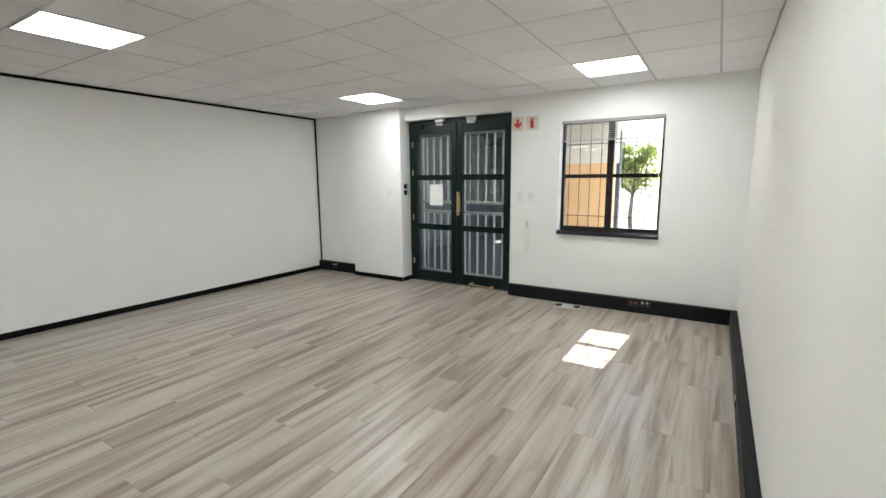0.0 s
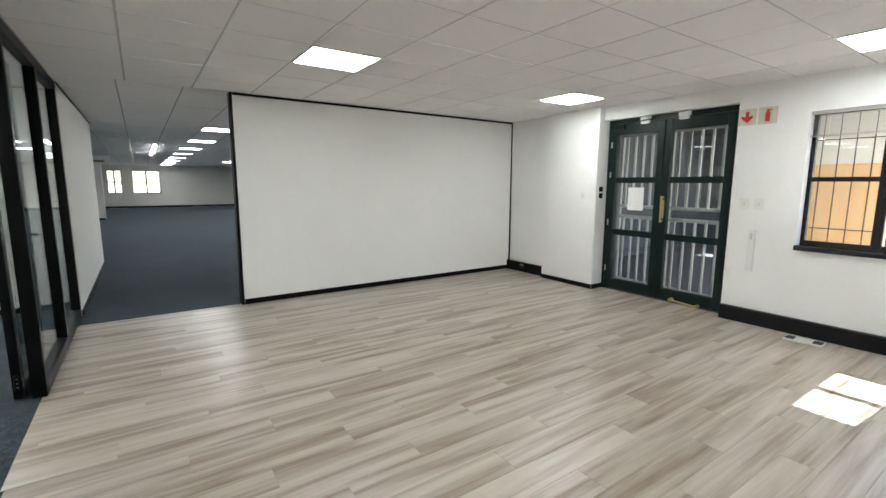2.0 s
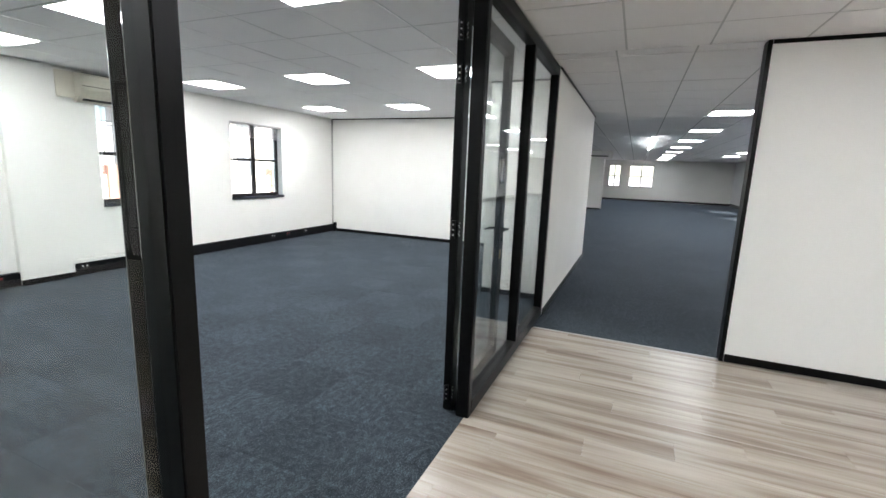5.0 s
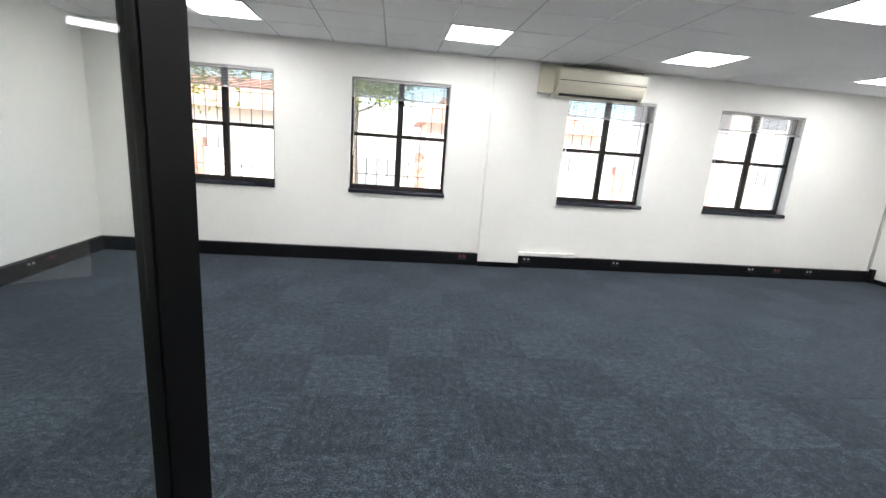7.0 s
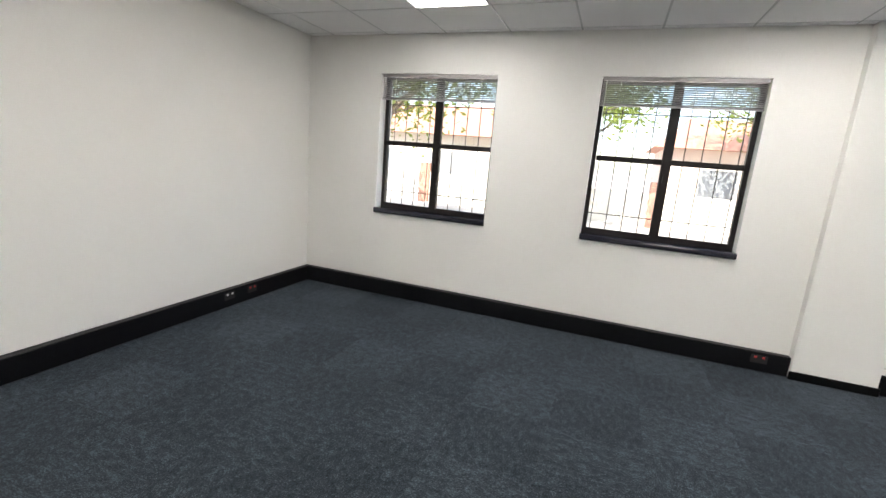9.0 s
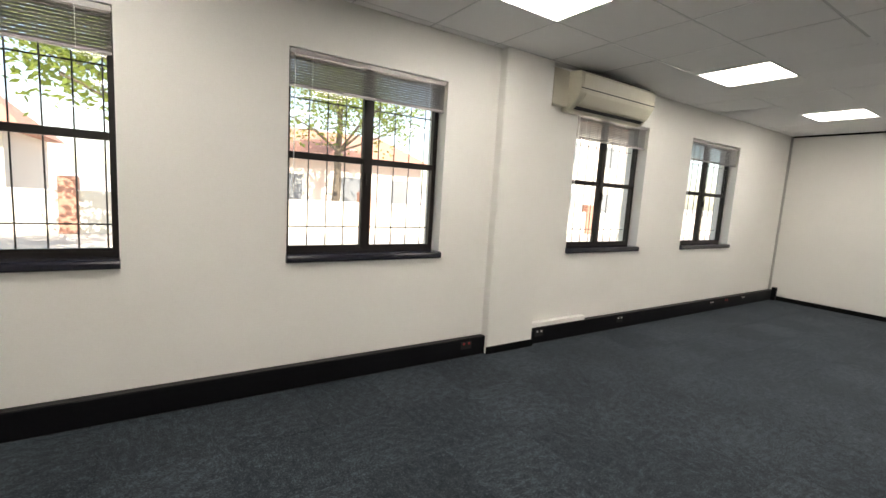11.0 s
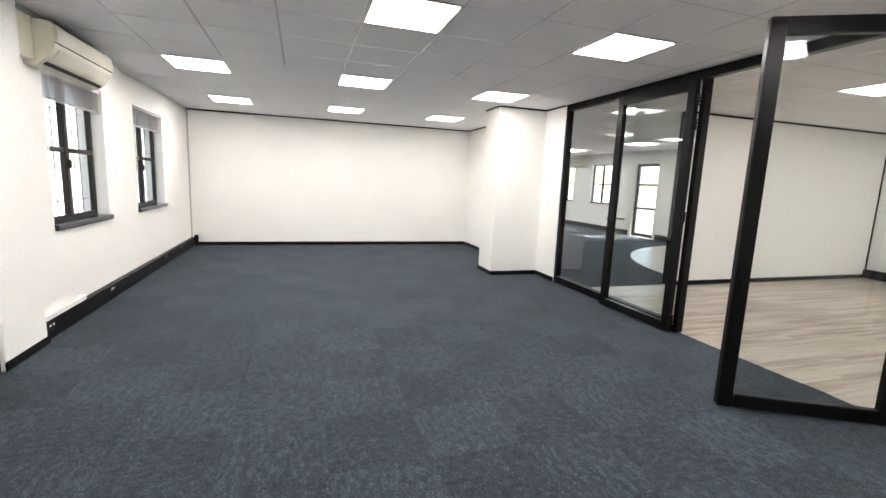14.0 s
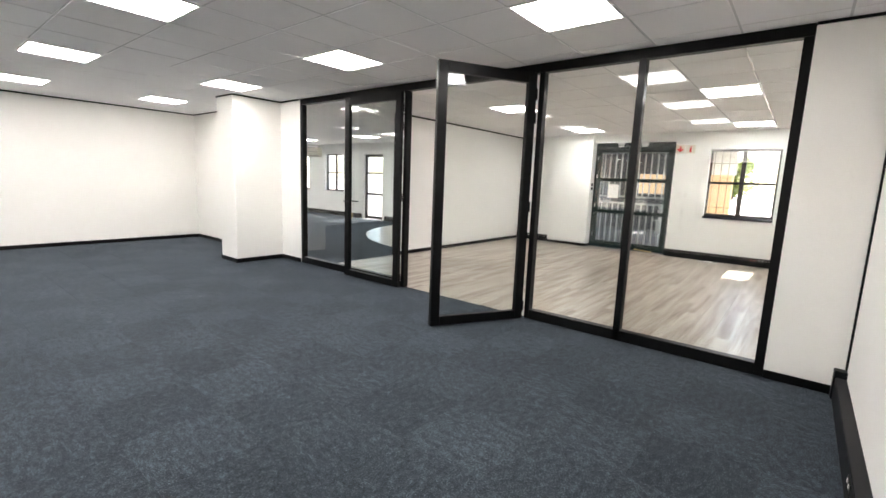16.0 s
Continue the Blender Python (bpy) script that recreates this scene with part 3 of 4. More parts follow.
def glazed_door(hinge, turn, width, label, lever=True):
    """A leaf that hangs from its hinge along local +x."""
    root = thing("glazed_door", label, "glass door", pose(hinge[0], hinge[1], 0.012, 0, 0, turn), "glazed double doors")
    H, s, t = 2.385, 0.09, 0.026
    for nm, b in (("hinge_stile", (0, s, -t, t, 0, H)), ("lock_stile", (width - s, width, -t, t, 0, H)),
                  ("top_rail", (s, width - s, -t, t, H - 0.095, H)), ("bottom_rail", (s, width - s, -t, t, 0, 0.085))):
        box_part(nm, b, BLACK, root, bevel=0.004)
    box_part("pane", (s, width - s, -0.003, 0.003, 0.085, H - 0.095), GLASS, root, "clear glass panel")
    for sg in ((-1, 1) if lever else ()):
        bm = bmesh.new()
        x = width - s / 2
        rod(bm, (x, sg * t, 1.03), (x, sg * (t + 0.05), 1.03), 0.009)
        rod(bm, (x, sg * (t + 0.046), 1.03), (x - 0.12, sg * (t + 0.046), 1.03), 0.009)
        rod(bm, (x, sg * (t - 0.001), 1.03), (x, sg * (t + 0.006), 1.03), 0.025, 14)
        part("lever_handle", bm, BLACK, root, "black lever handle")
        bm = bmesh.new()
        rod(bm, (x, sg * (t - 0.001), 0.94), (x, sg * (t + 0.008), 0.94), 0.02, 12)
        part("key_escutcheon", bm, BLACK, root)
    for z in (0.12, 1.13, 1.98, 2.2):
        bm = bmesh.new()
        rod(bm, (-0.014, 0.0, z - 0.05), (-0.014, 0.0, z + 0.05), 0.013, 10)
        box(bm, -0.012, 0.02, -t - 0.004, -t + 0.001, z - 0.045, z + 0.045)
        hinge_part = part("hinge", bm, BLACK, root)
        for px, ks in ((0.008, (-0.036, -0.012, 0.012, 0.036)), (-0.004, (-0.024, 0.024))):
            for k in ks:
                bm = bmesh.new()
                rod(bm, (px, -t - 0.0075, z + k), (px, -t - 0.002, z + k), 0.0048, 8)
                part("screw", bm, STEEL, hinge_part, "bright steel screw head")
        bm = bmesh.new()
        for k in (-0.03, 0.0, 0.03):
            rod(bm, (-0.030, -0.006, z + k), (-0.026, -0.006, z + k), 0.0045, 8)
        part("pin_cap", bm, STEEL, hinge_part, "bright steel pin cap")
    return root


leaf = glazed_door((-1.872, 0.095), 61.3, 1.0, "black framed glass door standing half open into the office", False)
leaf2 = glazed_door((-0.135, 0.12), 0.8, 1.03, "black framed glass door folded back on the screen")
box_part("key_tag", (0.925, 0.955, -0.034, -0.03, 0.80, 0.87), BRASS, leaf2, "yellow key tag")


# ---- entrance door ----
def entrance_doors():
    yo, yi = YS - 0.17, YS - 0.11
    root = thing("door_1", "dark green steel double entrance doors with glass lites", "door", kind="structure")
    bm = bmesh.new()
    for b in ((-1.85, -1.80, yo, yi, 0, 2.33), (-0.25, -0.2, yo, yi, 0, 2.33), (-1.80, -0.25, yo, yi, 2.27, 2.33)):
        box(bm, *b)
    part("door_frame", bm, GREEN, root)
    for a, b in ((-0.995, -0.255), (-1.795, -1.005)):
        lf = thing("door_leaf", "", "")
        lf.parent = root
        s = 0.085
        for nm, q in (("stile", (a, a + s, yo + 0.01, yi + 0.012, 0.02, 2.265)), ("stile", (b - s, b, yo + 0.01, yi + 0.012, 0.02, 2.265)),
                      ("rail", (a + s, b - s, yo + 0.012, yi + 0.008, 0.02, 0.16)), ("rail", (a + s, b - s, yo + 0.012, yi + 0.008, 0.78, 0.86)),
                      ("rail", (a + s, b - s, yo + 0.012, yi + 0.008, 1.49, 1.565)), ("rail", (a + s, b - s, yo + 0.012, yi + 0.008, 2.13, 2.265))):
            box_part(nm, q, GREEN, lf, bevel=0.005)
        for za, zb in ((0.16, 0.78), (0.86, 1.49), (1.565, 2.13)):
            box_part("pane", (a + s, b - s, yo + 0.035, yo + 0.039, za, zb), WINDOW_GLASS, lf)
    # pull handle, closers, floor pull
    bm = bmesh.new()
    for z in (1.02, 1.31):
        rod(bm, (-1.045, yi + 0.01, z), (-1.045, yi + 0.07, z), 0.009)
    rod(bm, (-1.045, yi + 0.066, 1.0), (-1.045, yi + 0.066, 1.33), 0.012, 10)
    part("pull_handle", bm, BRASS, root, "brass pull handle")
    box_part("lock_plate", (-1.058, -1.032, yi + 0.01, yi + 0.016, 1.05, 1.28), BRASS, root, bevel=0.002)
    for x in (-0.75, -1.24):
        bm = bmesh.new()
        box(bm, x - 0.07, x + 0.07, yi + 0.012, yi + 0.06, 2.275, 2.325)
        soften(bm, 0.008)
        box(bm, x - 0.05, x + 0.06, yi + 0.014, yi + 0.05, 2.24, 2.272)
        part("magnetic_lock", bm, WHITE_PLASTIC, root, "white magnetic lock")
    bm = bmesh.new()
    box(bm, -0.46, -0.29, yi + 0.012, yi + 0.06, 2.20, 2.25)
    soften(bm, 0.006)
    rod(bm, (-0.46, yi + 0.05, 2.26), (-0.95, yi + 0.06, 2.29), 0.008)
    part("door_closer", bm, BLACK, root)
    bm = bmesh.new()
    rod(bm, (-1.25, yi + 0.07, 0.05), (-1.56, yi + 0.07, 0.03), 0.011, 10)
    for x, z in ((-1.25, 0.05), (-1.56, 0.03)):
        rod(bm, (x, yi + 0.005, z), (x, yi + 0.085, z), 0.02, 10)
    part("floor_pull", bm, BRASS, root, "brass pull bar near the floor")
    for z in (0.3, 0.95, 1.6, 2.0):
        bm = bmesh.new()
        rod(bm, (-0.262, yi + 0.014, z - 0.04), (-0.262, yi + 0.014, z + 0.04), 0.01)
        part("hinge", bm, STEEL, root)
    # lintel above, set back from the wall face
    tagged(wall_along_x("wall_lintel", -1.85, -0.2, YS - 0.24, YS - 0.11, 2.331, CH, WALL_REC), kind="structure")
    note = thing("paper_notice", "blank white paper notice taped to the door glass", "notice")
    box_part("sheet", (-0.755, -0.53, yo + 0.0405, yo + 0.0425, 1.13, 1.43), PAPER, note)


entrance_doors()


def security_gate(x0, x1, y, swing, label):
    root = thing("security_gate", label, "security gate", pose(x0, y, 0, 0, 0, swing))
    w = x1 - x0
    for nm, b in (("frame_bar", (0, 0.04, 0, 0.03, 0.03, 2.2)), ("frame_bar", (w - 0.04, w, 0, 0.03, 0.03, 2.2)), ("frame_bar", (0.04, w - 0.04, 0, 0.03, 0.1, 0.14)),
                  ("frame_bar", (0.04, w - 0.04, 0, 0.03, 1.0, 1.045)), ("frame_bar", (0.04, w - 0.04, 0, 0.03, 1.15, 1.19)), ("frame_bar", (0.04, w - 0.04, 0, 0.03, 2.12, 2.16))):
        box_part(nm, b, PALE_BAR, root)
    bm = bmesh.new()
    box(bm, -0.013, 0.013, 0.004, 0.026, 0, 0.86)
    low = mesh_of("bar", bm, PALE_BAR)
    bm = bmesh.new()
    box(bm, -0.013, 0.013, 0.004, 0.026, 0, 0.93)
    top = mesh_of("bar", bm, PALE_BAR)
    n = int((w - 0.08) / 0.12)
    for i in range(n):
        x = 0.04 + (w - 0.08) * (i + 0.5) / n
        for me, z in ((low, 0.14), (top, 1.19)):
            ob = new("bar", me)
            ob.parent = root
            ob.location = (x, 0, z)


security_gate(-1.84, -0.98, YS - 0.33, 0, "pale steel barred security gate behind the entrance door")
security_gate(-0.96, -0.21, YS - 0.31, -8, "pale steel barred security gate leaf slightly ajar")

# hall side door
hd = thing("door_2", "dark steel glazed outer door of the hall", "door", kind="structure")
for nm, b in (("stile", (6.70, 6.78, YS - 0.12, YS - 0.07, 0, 2.14)), ("stile", (7.54, 7.62, YS - 0.12, YS - 0.07, 0, 2.14)), ("rail", (6.78, 7.54, YS - 0.12, YS - 0.07, 0, 0.1)),
              ("rail", (6.78, 7.54, YS - 0.12, YS - 0.07, 0.8, 0.87)), ("rail", (6.78, 7.54, YS - 0.12, YS - 0.07, 1.5, 1.56)), ("rail", (6.78, 7.54, YS - 0.12, YS - 0.07, 2.05, 2.14))):
    box_part(nm, b, FRAME, hd)
for za, zb in ((0.1, 0.8), (0.87, 1.5), (1.56, 2.05)):
    ob = box_part("pane", (6.78, 7.54, YS - 0.1, YS - 0.096, za, zb), WINDOW_GLASS, hd)
    ob.visible_shadow = False


# ---- fixtures ----
def air_conditioner(x0, x1, y):
    root = thing("air_conditioner", "aged cream split air conditioner on the wall above the window", "air conditioner")
    prof = [(y, 2.125), (y, 2.455), (y - 0.10, 2.46), (y - 0.185, 2.452), (y - 0.205, 2.43), (y - 0.21, 2.33), (y - 0.20, 2.27), (y - 0.155, 2.20), (y - 0.10, 2.145), (y - 0.06, 2.125)]
    bm = bmesh.new()
    sweep_x(bm, prof, x0, x1)
    soften(bm, 0.006)
    part("body", bm, CREAM, root, smooth=False)
    bm = bmesh.new()
    sweep_x(bm, [(y - 0.213, 2.43), (y - 0.219, 2.42), (y - 0.219, 2.335), (y - 0.212, 2.31)], x0 + 0.02, x1 - 0.02)
    part("front_panel", bm, CREAM, root)
    bm = bmesh.new()
    sweep_x(bm, [(y - 0.202, 2.262), (y - 0.212, 2.26), (y - 0.152, 2.183), (y - 0.147, 2.19)], x0 + 0.07, x1 - 0.06)
    part("outlet_flap", bm, CREAM, root, "cream swing flap")
    bm = bmesh.new()
    sweep_x(bm, [(y - 0.126, 2.166), (y - 0.131, 2.164), (y - 0.104, 2.141), (y - 0.099, 2.145)], x0 + 0.05, x1 - 0.05)
    part("outlet_slot", bm, VENT_DARK, root, "dark air outlet")
    box_part("panel_seam", (x0 + 0.01, x1 - 0.01, y - 0.2135, y - 0.19, 2.302, 2.308), VENT_DARK, root)
    box_part("intake_grille", (x0 + 0.05, x1 - 0.05, y - 0.17, y - 0.02, 2.457, 2.464), VENT_DARK, root)
    return root


air_conditioner(0.84, 1.93, YN)
pipe = thing("pipe_cover", "cream plastic pipe cover between air conditioner and pier", "pipe cover")
box_part("cover", (0.636, 0.839, YN - 0.075, YN, 2.16, 2.46), CREAM, pipe, bevel=0.008)
# a second unit hangs on the hall's outer wall and faces the other way
hall_unit = air_conditioner(-11.0, -9.95, -YS)
hall_unit.matrix_basis = pose(0, 0, -0.06, 0, 0, 180)
tagged(hall_unit, "cream split air conditioner between the hall windows")


def socket(m, red, label):
    root = thing("power_socket", label, "power socket", m, "sockets on the trunking")
    box_part("plate", (-0.055, 0.055, -0.004, 0, -0.032, 0.032), VENT_DARK, root, bevel=0.0015)
    for x in (-0.026, 0.026):
        box_part("rocker", (x - 0.009, x + 0.009, -0.008, -0.004, 0.008, 0.024), RED_PLASTIC if red else WHITE_PLASTIC, root)
        bm = bmesh.new()
        for dx, dz in ((0, -0.004), (-0.008, -0.016), (0.008, -0.016)):
            rod(bm, (x + dx, -0.0041, dz - 0.004), (x + dx, -0.006, dz - 0.004), 0.0035, 6)
        part("pin_hole", bm, VENT_DARK, root)


for x, red in ((-0.09, True), (0.75, False), (1.97, False), (3.95, False), (4.35, True), (4.85, False)):
    socket(pose(x, YN - 0.0605, 0.10), red, "red switched power socket on black trunking" if red else "white power socket on black trunking")
for y, red in ((2.48, False), (4.42, False), (4.68, True), (1.5, False)):
    socket(pose(XW + 0.0605, y, 0.10, 0, 0, 90), red, "red switched power socket on black trunking" if red else "white power socket on black trunking")
socket(pose(-3.5, YS + 0.0605, 0.11, 0, 0, 180), False, "white power socket on black trunking")
socket(pose(-3.38, YS + 0.0605, 0.10, 0, 0, 180), True, "red switched power socket on black trunking")
socket(pose(1.25, YS + 0.0605, 0.10, 0, 0, 180), False, "white power socket on black trunking")
socket(pose(XW + 0.0605, -3.9, 0.10, 0, 0, 90), False, "white power socket on black trunking")


def switch(x, y, z, label, w=0.04, h=0.055):
    root = thing("light_switch", label, "light switch", pose(x, y, z))
    box_part("plate", (-w, w, 0, 0.008, -h, h), WHITE_PLASTIC, root, bevel=0.003)
    box_part("rocker", (-0.01, 0.01, 0.008, 0.013, -0.016, 0.016), CREAM, root, bevel=0.002)


switch(0.01, -5.86, 1.31, "white light switch on the pier")
switch(-2.125, YS, 1.27, "cream light switch plate beside the entrance", 0.045, 0.06)
switch(-1.985, YS, 1.27, "white blank switch plate beside the entrance", 0.045, 0.06)
cd = thing("conduit_cover", "slim white conduit cover with dark keyhole", "conduit cover", pose(-2.09, YS, 0))
box_part("cover", (-0.035, 0.035, 0, 0.02, 0.56, 1.0), WHITE_PLASTIC, cd, bevel=0.005)
box_part("lock", (-0.012, 0.012, 0.02, 0.028, 0.9, 0.97), STEEL, cd, bevel=0.002)
kp = thing("door_release", "small black and white door release box on the pier", "door release", pose(-0.2, -5.95, 1.36))
for dz in (-0.045, 0.045):
    box_part("button", (-0.03, 0, -0.025, 0.025, dz - 0.035, dz + 0.035), BLACK, kp, bevel=0.004)


def fire_sign(x0, x1, kind):
    root = thing("fire_sign", "square fire sign with red " + ("down arrow" if kind else "extinguisher"), "sign", pose(0, YS, 0), "fire safety signs")
    box_part("board", (x0, x1, 0, 0.004, 2.085, 2.25), SIGN_BOARD, root)
    c = (x0 + x1) / 2
    bm = bmesh.new()
    if kind:
        pts = [(-0.016, 0.055), (0.016, 0.055), (0.016, 0.0), (0.052, 0.016), (0.052, -0.012), (0.0, -0.058), (-0.052, -0.012), (-0.052, 0.016), (-0.016, 0.0)]
        lo = [bm.verts.new((c + x, 0.0045, 2.168 + z)) for x, z in pts]
        hi = [bm.verts.new((c + x, 0.006, 2.168 + z)) for x, z in pts]
        bm.faces.new(lo)
        bm.faces.new(hi[::-1])
        for i in range(len(pts)):
            bm.faces.new((lo[i], lo[(i + 1) % len(pts)], hi[(i + 1) % len(pts)], hi[i]))
    else:
        box(bm, c - 0.02, c + 0.02, 0.0045, 0.006, 2.108, 2.198)
        box(bm, c - 0.009, c + 0.009, 0.0045, 0.006, 2.198, 2.216)
        box(bm, c - 0.036, c + 0.012, 0.0045, 0.006, 2.216, 2.226)
    part("symbol", bm, SIGN_RED, root, "red symbol")


fire_sign(-2.015, -1.85, True)
fire_sign(-2.2, -2.035, False)

# floor outlet plate near the window
fo = thing("floor_outlet", "white floor outlet plate with dark covers lying on the planks", "floor outlet", pose(-2.69, -5.77, 0, 0, 0, 4))
box_part("plate", (-0.15, 0.15, -0.085, 0.085, 0.001, 0.012), WHITE_PLASTIC, fo, bevel=0.003)
for x in (-0.105, 0, 0.105):
    box_part("cover", (x - 0.035, x + 0.035, -0.05, 0.05, 0.012, 0.018), VENT_DARK if x else WHITE_PLASTIC, fo, bevel=0.002)

# hall air conditioner, far away on the beam
ac2 = thing("air_conditioner", "white under-ceiling air conditioner in the hall", "air conditioner", pose(18.0, 0, 0))
box_part("body", (-0.7, -0.401, 0.3, 1.4, 2.24, 2.46), WHITE_PLASTIC, ac2, bevel=0.02)
box_part("outlet_slot", (-0.702, -0.69, 0.36, 1.34, 2.26, 2.31), VENT_DARK, ac2)


tube = thing("strip_light", "white fluorescent strip light under the hall ceiling", "strip light", pose(12.5, -1.1, CH))
box_part("body", (-2.5, 2.5, -0.05, 0.05, -0.03, -0.001), WHITE_PLASTIC, tube, bevel=0.004)
box_part("diffuser", (-2.48, 2.48, -0.035, 0.035, -0.06, -0.031), GLOW, tube, "glowing diffuser", bevel=0.008)

# ---- outside ----
bm = bmesh.new()
box(bm, -600, 600, -600, 600, -0.6, -0.25)
tagged(part("ground", bm, PAVING), "pale paved ground around the building", kind="structure")
bm = bmesh.new()
box(bm, -14, 30, 6.6, 9.0, -0.26, -0.235)
tagged(part("lawn", bm, GRASS), "dry green lawn strip outside the windows", kind="structure")


def leaf_cloud(bm, centre, r, n, size):
    c = Vector(centre)
    for _ in range(n):
        d = Vector((random.gauss(0, 1), random.gauss(0, 1), random.gauss(0, 0.75)))
        p = c + d.normalized() * r * random.uniform(0.35, 1.0)
        a = Vector((random.uniform(-1, 1), random.uniform(-1, 1), random.uniform(-0.6, 0.6))).normalized() * size * random.uniform(0.6, 1.3)
        b = a.cross(Vector((random.uniform(-1, 1), random.uniform(-1, 1), random.uniform(-1, 1)))).normalized() * a.length * 0.45
        bm.faces.new([bm.verts.new(q) for q in (p - a, p - b * 0.9, p + a, p + b * 0.9)])


def tree(x, y, h, spread, n, label):
    root = thing("tree", label, "tree", pose(x, y, -0.25))
    bm = bmesh.new()
    tips = []
    p = Vector((0, 0, 0))
    for i in range(5):
        q = p + Vector((random.uniform(-0.1, 0.1), random.uniform(-0.1, 0.1), h * 0.12))
        rod(bm, p, q, 0.11 * h / 5 * (1 - i * 0.12), 7)
        p = q
        if i >= 2:
            for k in range(4):
                a = random.uniform(0, 6.28)
                d = Vector((math.cos(a), math.sin(a), random.uniform(0.3, 0.9)))
                e = p + d * spread * random.uniform(0.5, 0.9)
                m = (p + e) / 2 + Vector((0, 0, random.uniform(-0.15, 0.2)))
                rod(bm, p, m, 0.045, 6)
                rod(bm, m, e, 0.028, 6)
                tips.append(e)
                for _ in range(3):
                    f = m + Vector((random.uniform(-1, 1), random.uniform(-1, 1), random.uniform(0, 0.8))) * spread * 0.5
                    rod(bm, m, f, 0.014, 5)
                    tips.append(f)
    part("trunk", bm, BARK, root)
    bm = bmesh.new()
    for t in tips:
        leaf_cloud(bm, t, spread * random.uniform(0.28, 0.45), n, 0.09)
    part("crown", bm, LEAF, root)


tree(-7.0, 11.0, 5.4, 3.1, 230, "leafy green tree with bare lower limbs outside the windows")
tree(-2.2, 14.0, 7.0, 2.6, 130, "leafy green tree with bare lower limbs outside the windows")
tree(3.6, 19.0, 8.0, 2.8, 120, "leafy green tree in front of the neighbouring building")
tree(-1.75, -16.2, 3.5, 0.85, 55, "small garden tree behind the barred window")
tree(-8, -16, 7, 2.5, 90, "leafy garden tree beyond the entrance")


def house(x0, x1, y0, y1, h, wall, label, windows):
    root = thing("house", label, "building", pose(0, 0, -0.25))
    box_part("wall", (x0, x1, y0, y1, 0, h), wall, root)
    bm = bmesh.new()
    o = 0.5
    xm = (y0 + y1) / 2
    a = [bm.verts.new(v) for v in ((x0 - o, y0 - o, h), (x1 + o, y0 - o, h), (x1 + o, y1 + o, h), (x0 - o, y1 + o, h), (x0 + 1, xm, h + 1.5), (x1 - 1, xm, h + 1.5))]
    for f in ((0, 1, 5, 4), (2, 3, 4, 5), (1, 2, 5), (3, 0, 4), (3, 2, 1, 0)):
        bm.faces.new([a[i] for i in f])
    part("roof", bm, ROOF_RED, root, "red pitched roof")
    for wx, z0, z1, w in windows:
        face = y0 if y0 > 0 else y1
        s = -1 if y0 > 0 else 1
        p, q = sorted((face + s * 0.03, face - s * 0.02))
        win = box_part("window", (wx - w / 2, wx + w / 2, p, q, z0, z1), OUT_WHITE, root)
        p, q = sorted((face + s * 0.031, face + s * 0.036))
        box_part("pane", (wx - w / 2 + 0.06, wx + w / 2 - 0.06, p, q, z0 + 0.06, z1 - 0.06), FAR_PANE, win)


house(-13, -5.5, 19, 25, 2.6, OUT_WHITE, "low cream building with red roof across the yard", [(-11, 0.9, 2.0, 1.2), (-8, 0.9, 2.0, 1.2)])
house(0.5, 9, 22, 28, 2.8, PINKISH, "pale peach plastered house with red roof across the yard", [(2.5, 0.9, 2.1, 1.4), (5.5, 0.9, 2.1, 1.4), (7.8, 0.9, 2.1, 1.0)])
house(13, 24, 18, 26, 5.5, OUT_WHITE, "two-storey cream building with red roof", [(15, 0.9, 2.1, 1.3), (18, 0.9, 2.1, 1.3), (21, 0.9, 2.1, 1.3), (15, 3.4, 4.6, 1.3), (18, 3.4, 4.6, 1.3)])
house(0, 10, -22, -16, 3.0, ORANGE, "orange building with red roof facing the entrance", [(3, 0.9, 2.1, 1.6), (6.5, 0.9, 2.1, 1.6)])

# boundary wall across the yard
bw = thing("boundary_wall", "pale plastered boundary wall with brick piers", "garden wall", pose(0, 0, -0.25))
box_part("wall", (-30, 30, 17.2, 17.4, 0, 1.1), OUT_WHITE, bw)
for i in range(13):
    box_part("pier", (-24.2 + 4 * i, -23.8 + 4 * i, 17.1, 17.5, 0, 1.45), ROOF_RED, bw, bevel=0.02)

# orange garden wall outside the reception window
gw = thing("garden_wall", "tall orange plastered wall outside the barred window", "garden wall", pose(0, 0, -0.25))
box_part("wall", (-2.62, -2.3, -8.6, -8.35, 0, 2.0), ORANGE, gw, bevel=0.01)
box_part("wall", (-2.3, -1.6, -8.55, -8.35, 0, 2.0), ORANGE, gw, bevel=0.01)
# added pale band, stands in for the bright outdoors above the orange wall
box_part("bright_backing", (-2.66, -1.56, -8.62, -8.33, 2.0, 2.85), OUT_WHITE, gw, "pale band added above the orange, stands in for bright outdoors", bevel=0.01)

# covered entrance passage
ps = thing("porch", "covered entrance porch with dark ceiling", "porch", kind="structure")
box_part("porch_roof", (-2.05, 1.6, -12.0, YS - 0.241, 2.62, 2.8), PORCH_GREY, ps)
# unseen slab, added to block sun and narrow the patch on the reception floor
box_part("sun_blocker", (-3.26, -2.051, -8.2, YS - 0.241, 2.62, 2.75), OUT_WHITE, ps)
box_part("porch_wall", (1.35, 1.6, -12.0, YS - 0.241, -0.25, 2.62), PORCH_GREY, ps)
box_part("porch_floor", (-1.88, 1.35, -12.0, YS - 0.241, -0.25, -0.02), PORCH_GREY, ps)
# rear wall added to darken the view through the doors; small opening limits sun
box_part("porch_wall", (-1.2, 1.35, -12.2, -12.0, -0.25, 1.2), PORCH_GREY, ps)
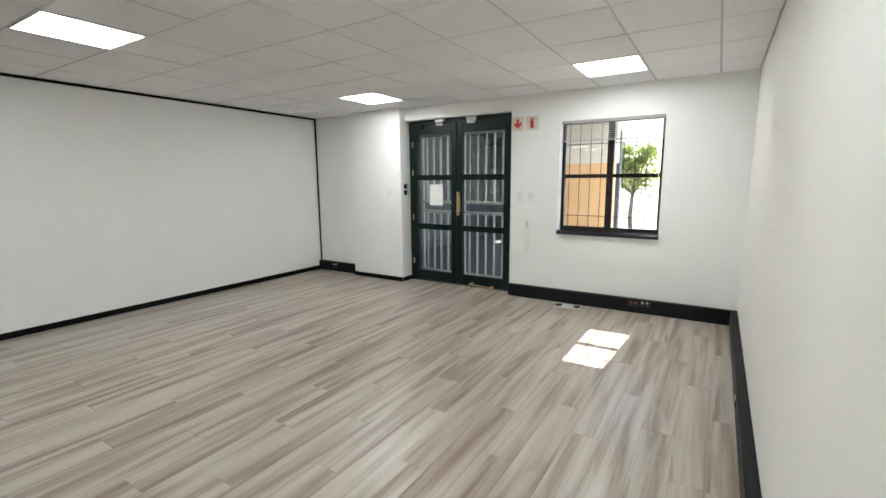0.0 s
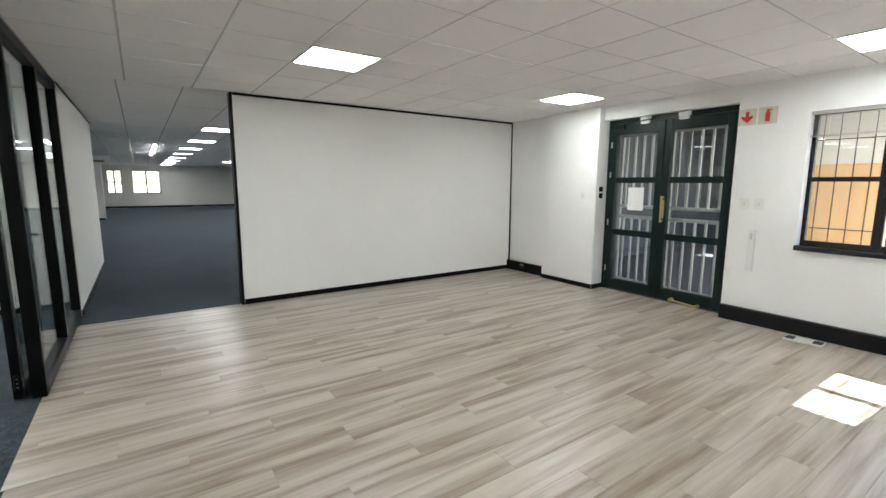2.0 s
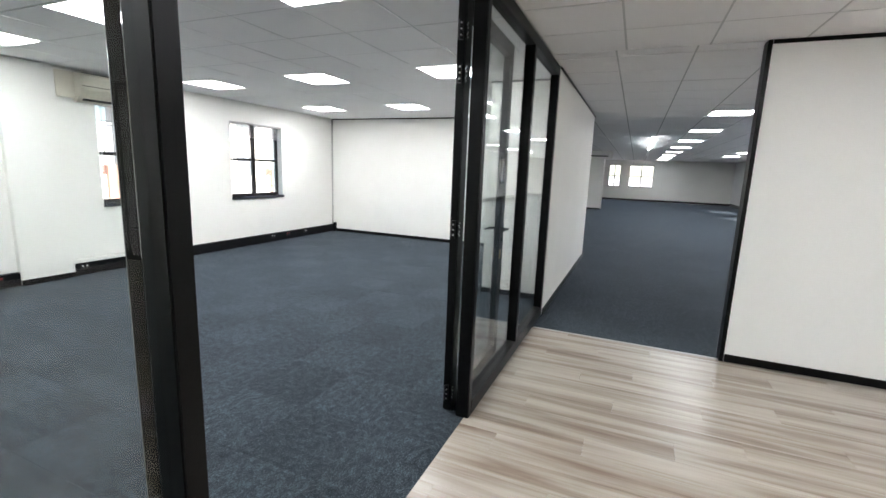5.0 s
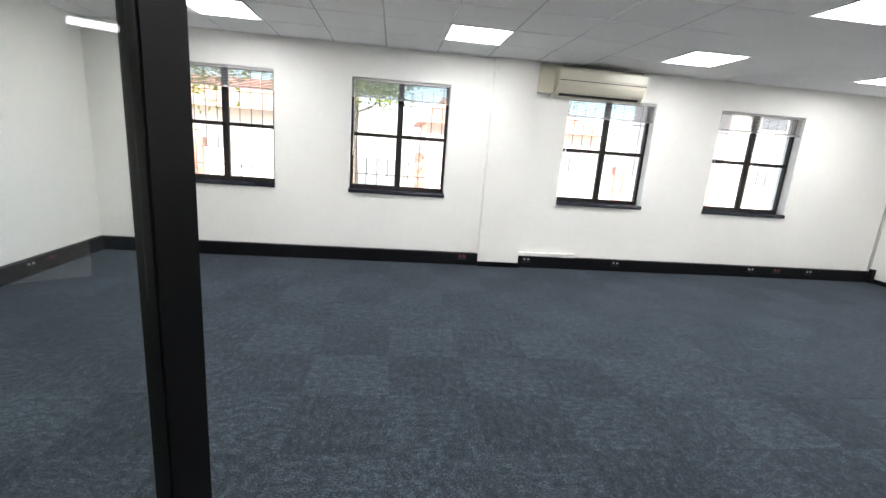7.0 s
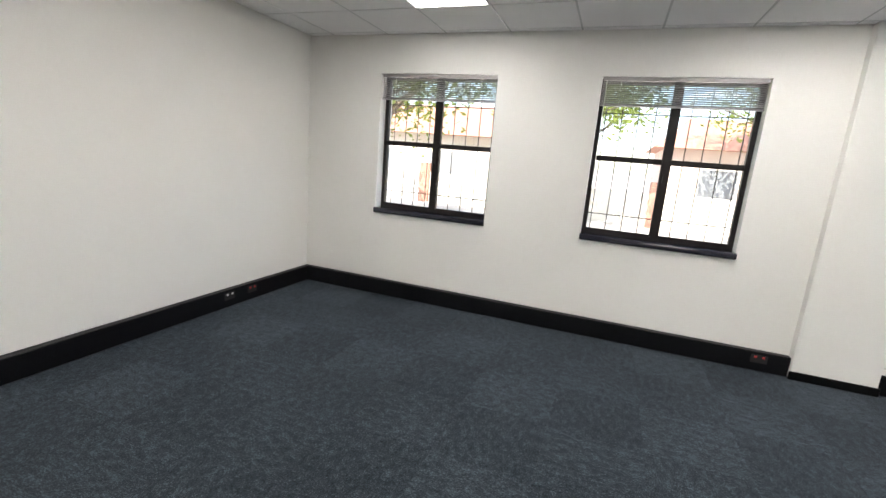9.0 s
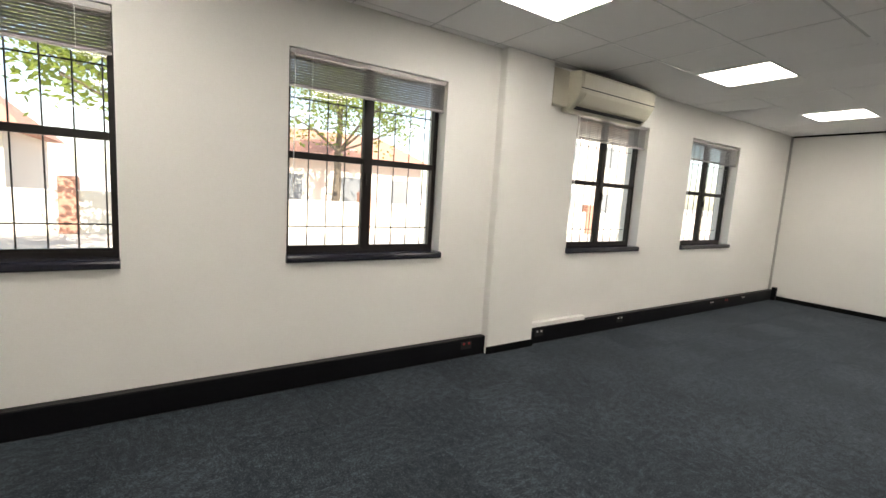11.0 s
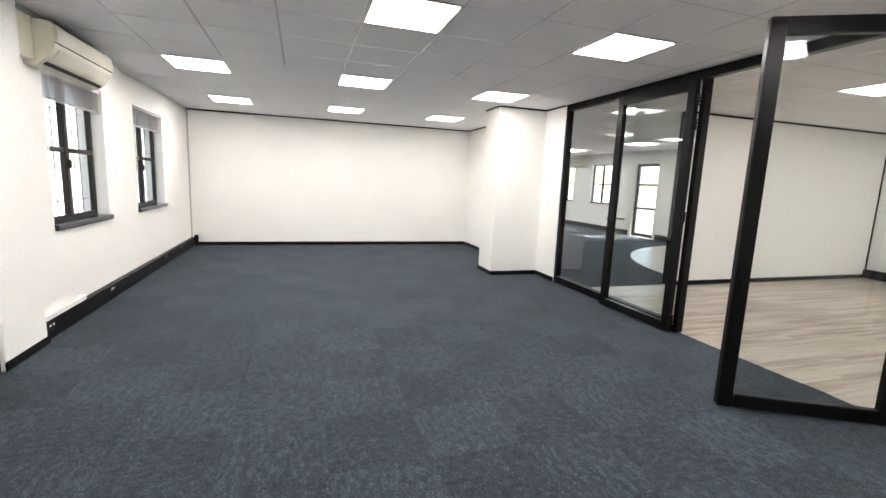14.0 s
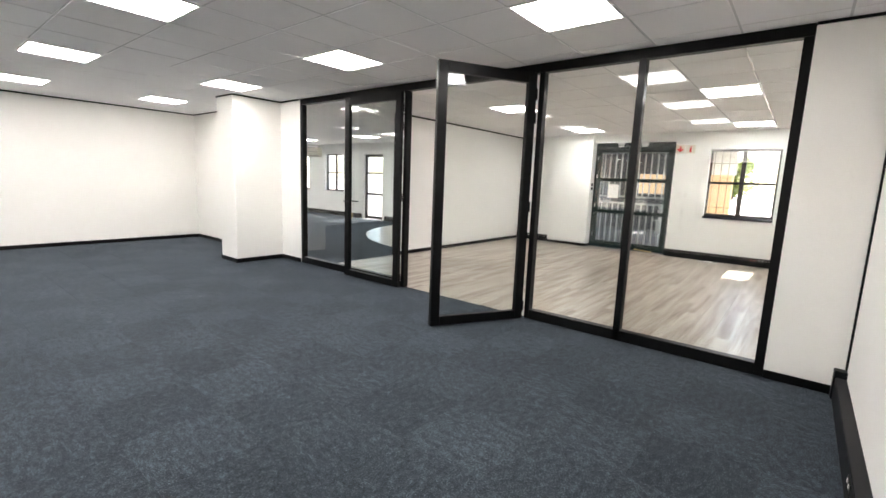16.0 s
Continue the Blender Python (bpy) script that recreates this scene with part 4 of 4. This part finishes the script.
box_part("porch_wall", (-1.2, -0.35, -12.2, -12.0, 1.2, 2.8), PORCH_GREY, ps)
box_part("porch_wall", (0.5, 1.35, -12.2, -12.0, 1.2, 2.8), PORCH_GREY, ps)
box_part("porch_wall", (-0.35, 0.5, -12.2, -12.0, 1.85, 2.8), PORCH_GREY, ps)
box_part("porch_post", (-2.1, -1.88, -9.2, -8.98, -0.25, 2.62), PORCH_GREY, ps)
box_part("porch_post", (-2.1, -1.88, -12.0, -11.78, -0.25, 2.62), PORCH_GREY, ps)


def bench(x, y, turn):
    root = thing("bench", "white slatted bench in the entrance porch", "bench", pose(x, y, -0.02, 0, 0, turn))
    for i in range(4):
        box_part("seat_slat", (-0.7, 0.7, -0.2 + i * 0.1, -0.12 + i * 0.1, 0.42, 0.445), PALE_BAR, root, bevel=0.004)
    for i in range(3):
        box_part("back_slat", (-0.7, 0.7, -0.24, -0.215, 0.55 + i * 0.12, 0.63 + i * 0.12), PALE_BAR, root, bevel=0.004)
    for sx in (-0.62, 0.56):
        box_part("leg", (sx, sx + 0.06, 0.12, 0.18, 0, 0.42), PALE_BAR, root)
        box_part("leg", (sx, sx + 0.06, -0.215, -0.155, 0, 0.87), PALE_BAR, root)


bench(-1.2, -10.6, 0)


# ---- floor coverings, piece by piece ----
def carpet_tiles():
    root = thing("carpet", "charcoal blue loop-pile carpet tiles, office floor", "carpet", kind="structure")
    gap = 0.0006
    xs = [XW] + [0.02 + 0.5 * i for i in range(-9, 13) if XW + 0.02 < 0.02 + 0.5 * i < XE - 0.02] + [XE]
    ys = [0.0] + [0.44 + 0.5 * j for j in range(11) if 0.44 + 0.5 * j < YN - 0.02] + [YN]
    cache = {}
    for i in range(len(xs) - 1):
        for j in range(len(ys) - 1):
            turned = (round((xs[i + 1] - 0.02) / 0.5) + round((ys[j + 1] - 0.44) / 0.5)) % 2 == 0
            key = (round(xs[i + 1] - xs[i], 3), round(ys[j + 1] - ys[j], 3), turned)
            if key not in cache:
                bm = bmesh.new()
                box(bm, gap, key[0] - gap, gap, key[1] - gap, -0.012, 0.0)
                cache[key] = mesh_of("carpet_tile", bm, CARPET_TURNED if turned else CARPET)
            ob = new("carpet_tile", cache[key])
            ob.parent = root
            ob.location = (xs[i], ys[j], random.uniform(-0.0006, 0))


carpet_tiles()
bm = bmesh.new()
box(bm, 1.66, 28.0, YS, 0.0, -0.0115, -0.0015)
box(bm, XE, 28.0, 0.0, YN, -0.0115, -0.0015)
tagged(part("carpet", bm, CARPET), "charcoal carpet of the open-plan hall", kind="structure")
# rounded bay of planks laid into the hall carpet
bm = bmesh.new()
arc = [(1.757, YS)] + [(1.7 + 3.8 * math.cos(radians(a)), YS + 3.8 * math.sin(radians(a))) for a in range(0, 90, 5)] + [(1.757, YS + 3.8)]
lo = [bm.verts.new((x, y, -0.0012)) for x, y in arc]
hi = [bm.verts.new((x, y, 0.003)) for x, y in arc]
bm.faces.new(hi)
for i in range(len(arc)):
    bm.faces.new((lo[i], lo[(i + 1) % len(arc)], hi[(i + 1) % len(arc)], hi[i]))
tagged(part("floor_bay", bm, PLANK), "rounded bay of oak-look vinyl in the hall", kind="structure")


def planks():
    root = thing("plank_floor", "greyed oak-look vinyl planks, reception floor", "floor", kind="structure")
    w, length, g = 0.18, 1.22, 0.0002
    cache = {}
    x = XW
    row = 0
    while x < 1.66 - 1e-3:
        xe = min(x + w, 1.66)
        y = YS - 0.11 - length * ((row * 0.37 + random.uniform(0, 0.15)) % 1.0)
        while y < -0.001:
            a, b = max(y, YS - 0.11), min(y + length, 0.0)
            if b - a > 0.02:
                key = (round(xe - x, 3), round(b - a, 3))
                if key not in cache:
                    bm = bmesh.new()
                    k = 0.0006
                    lo = [bm.verts.new(v) for v in ((g, g, -0.003), (key[0] - g, g, -0.003), (key[0] - g, key[1] - g, -0.003), (g, key[1] - g, -0.003))]
                    hi = [bm.verts.new(v) for v in ((g + k, g + k, 0), (key[0] - g - k, g + k, 0), (key[0] - g - k, key[1] - g - k, 0), (g + k, key[1] - g - k, 0))]
                    bm.faces.new(hi)
                    for i in range(4):
                        bm.faces.new((lo[i], lo[(i + 1) % 4], hi[(i + 1) % 4], hi[i]))
                    cache[key] = mesh_of("plank", bm, PLANK)
                ob = new("plank", cache[key])
                ob.parent = root
                ob.location = (x, a, 0)
            y += length
        x = xe
        row += 1


planks()
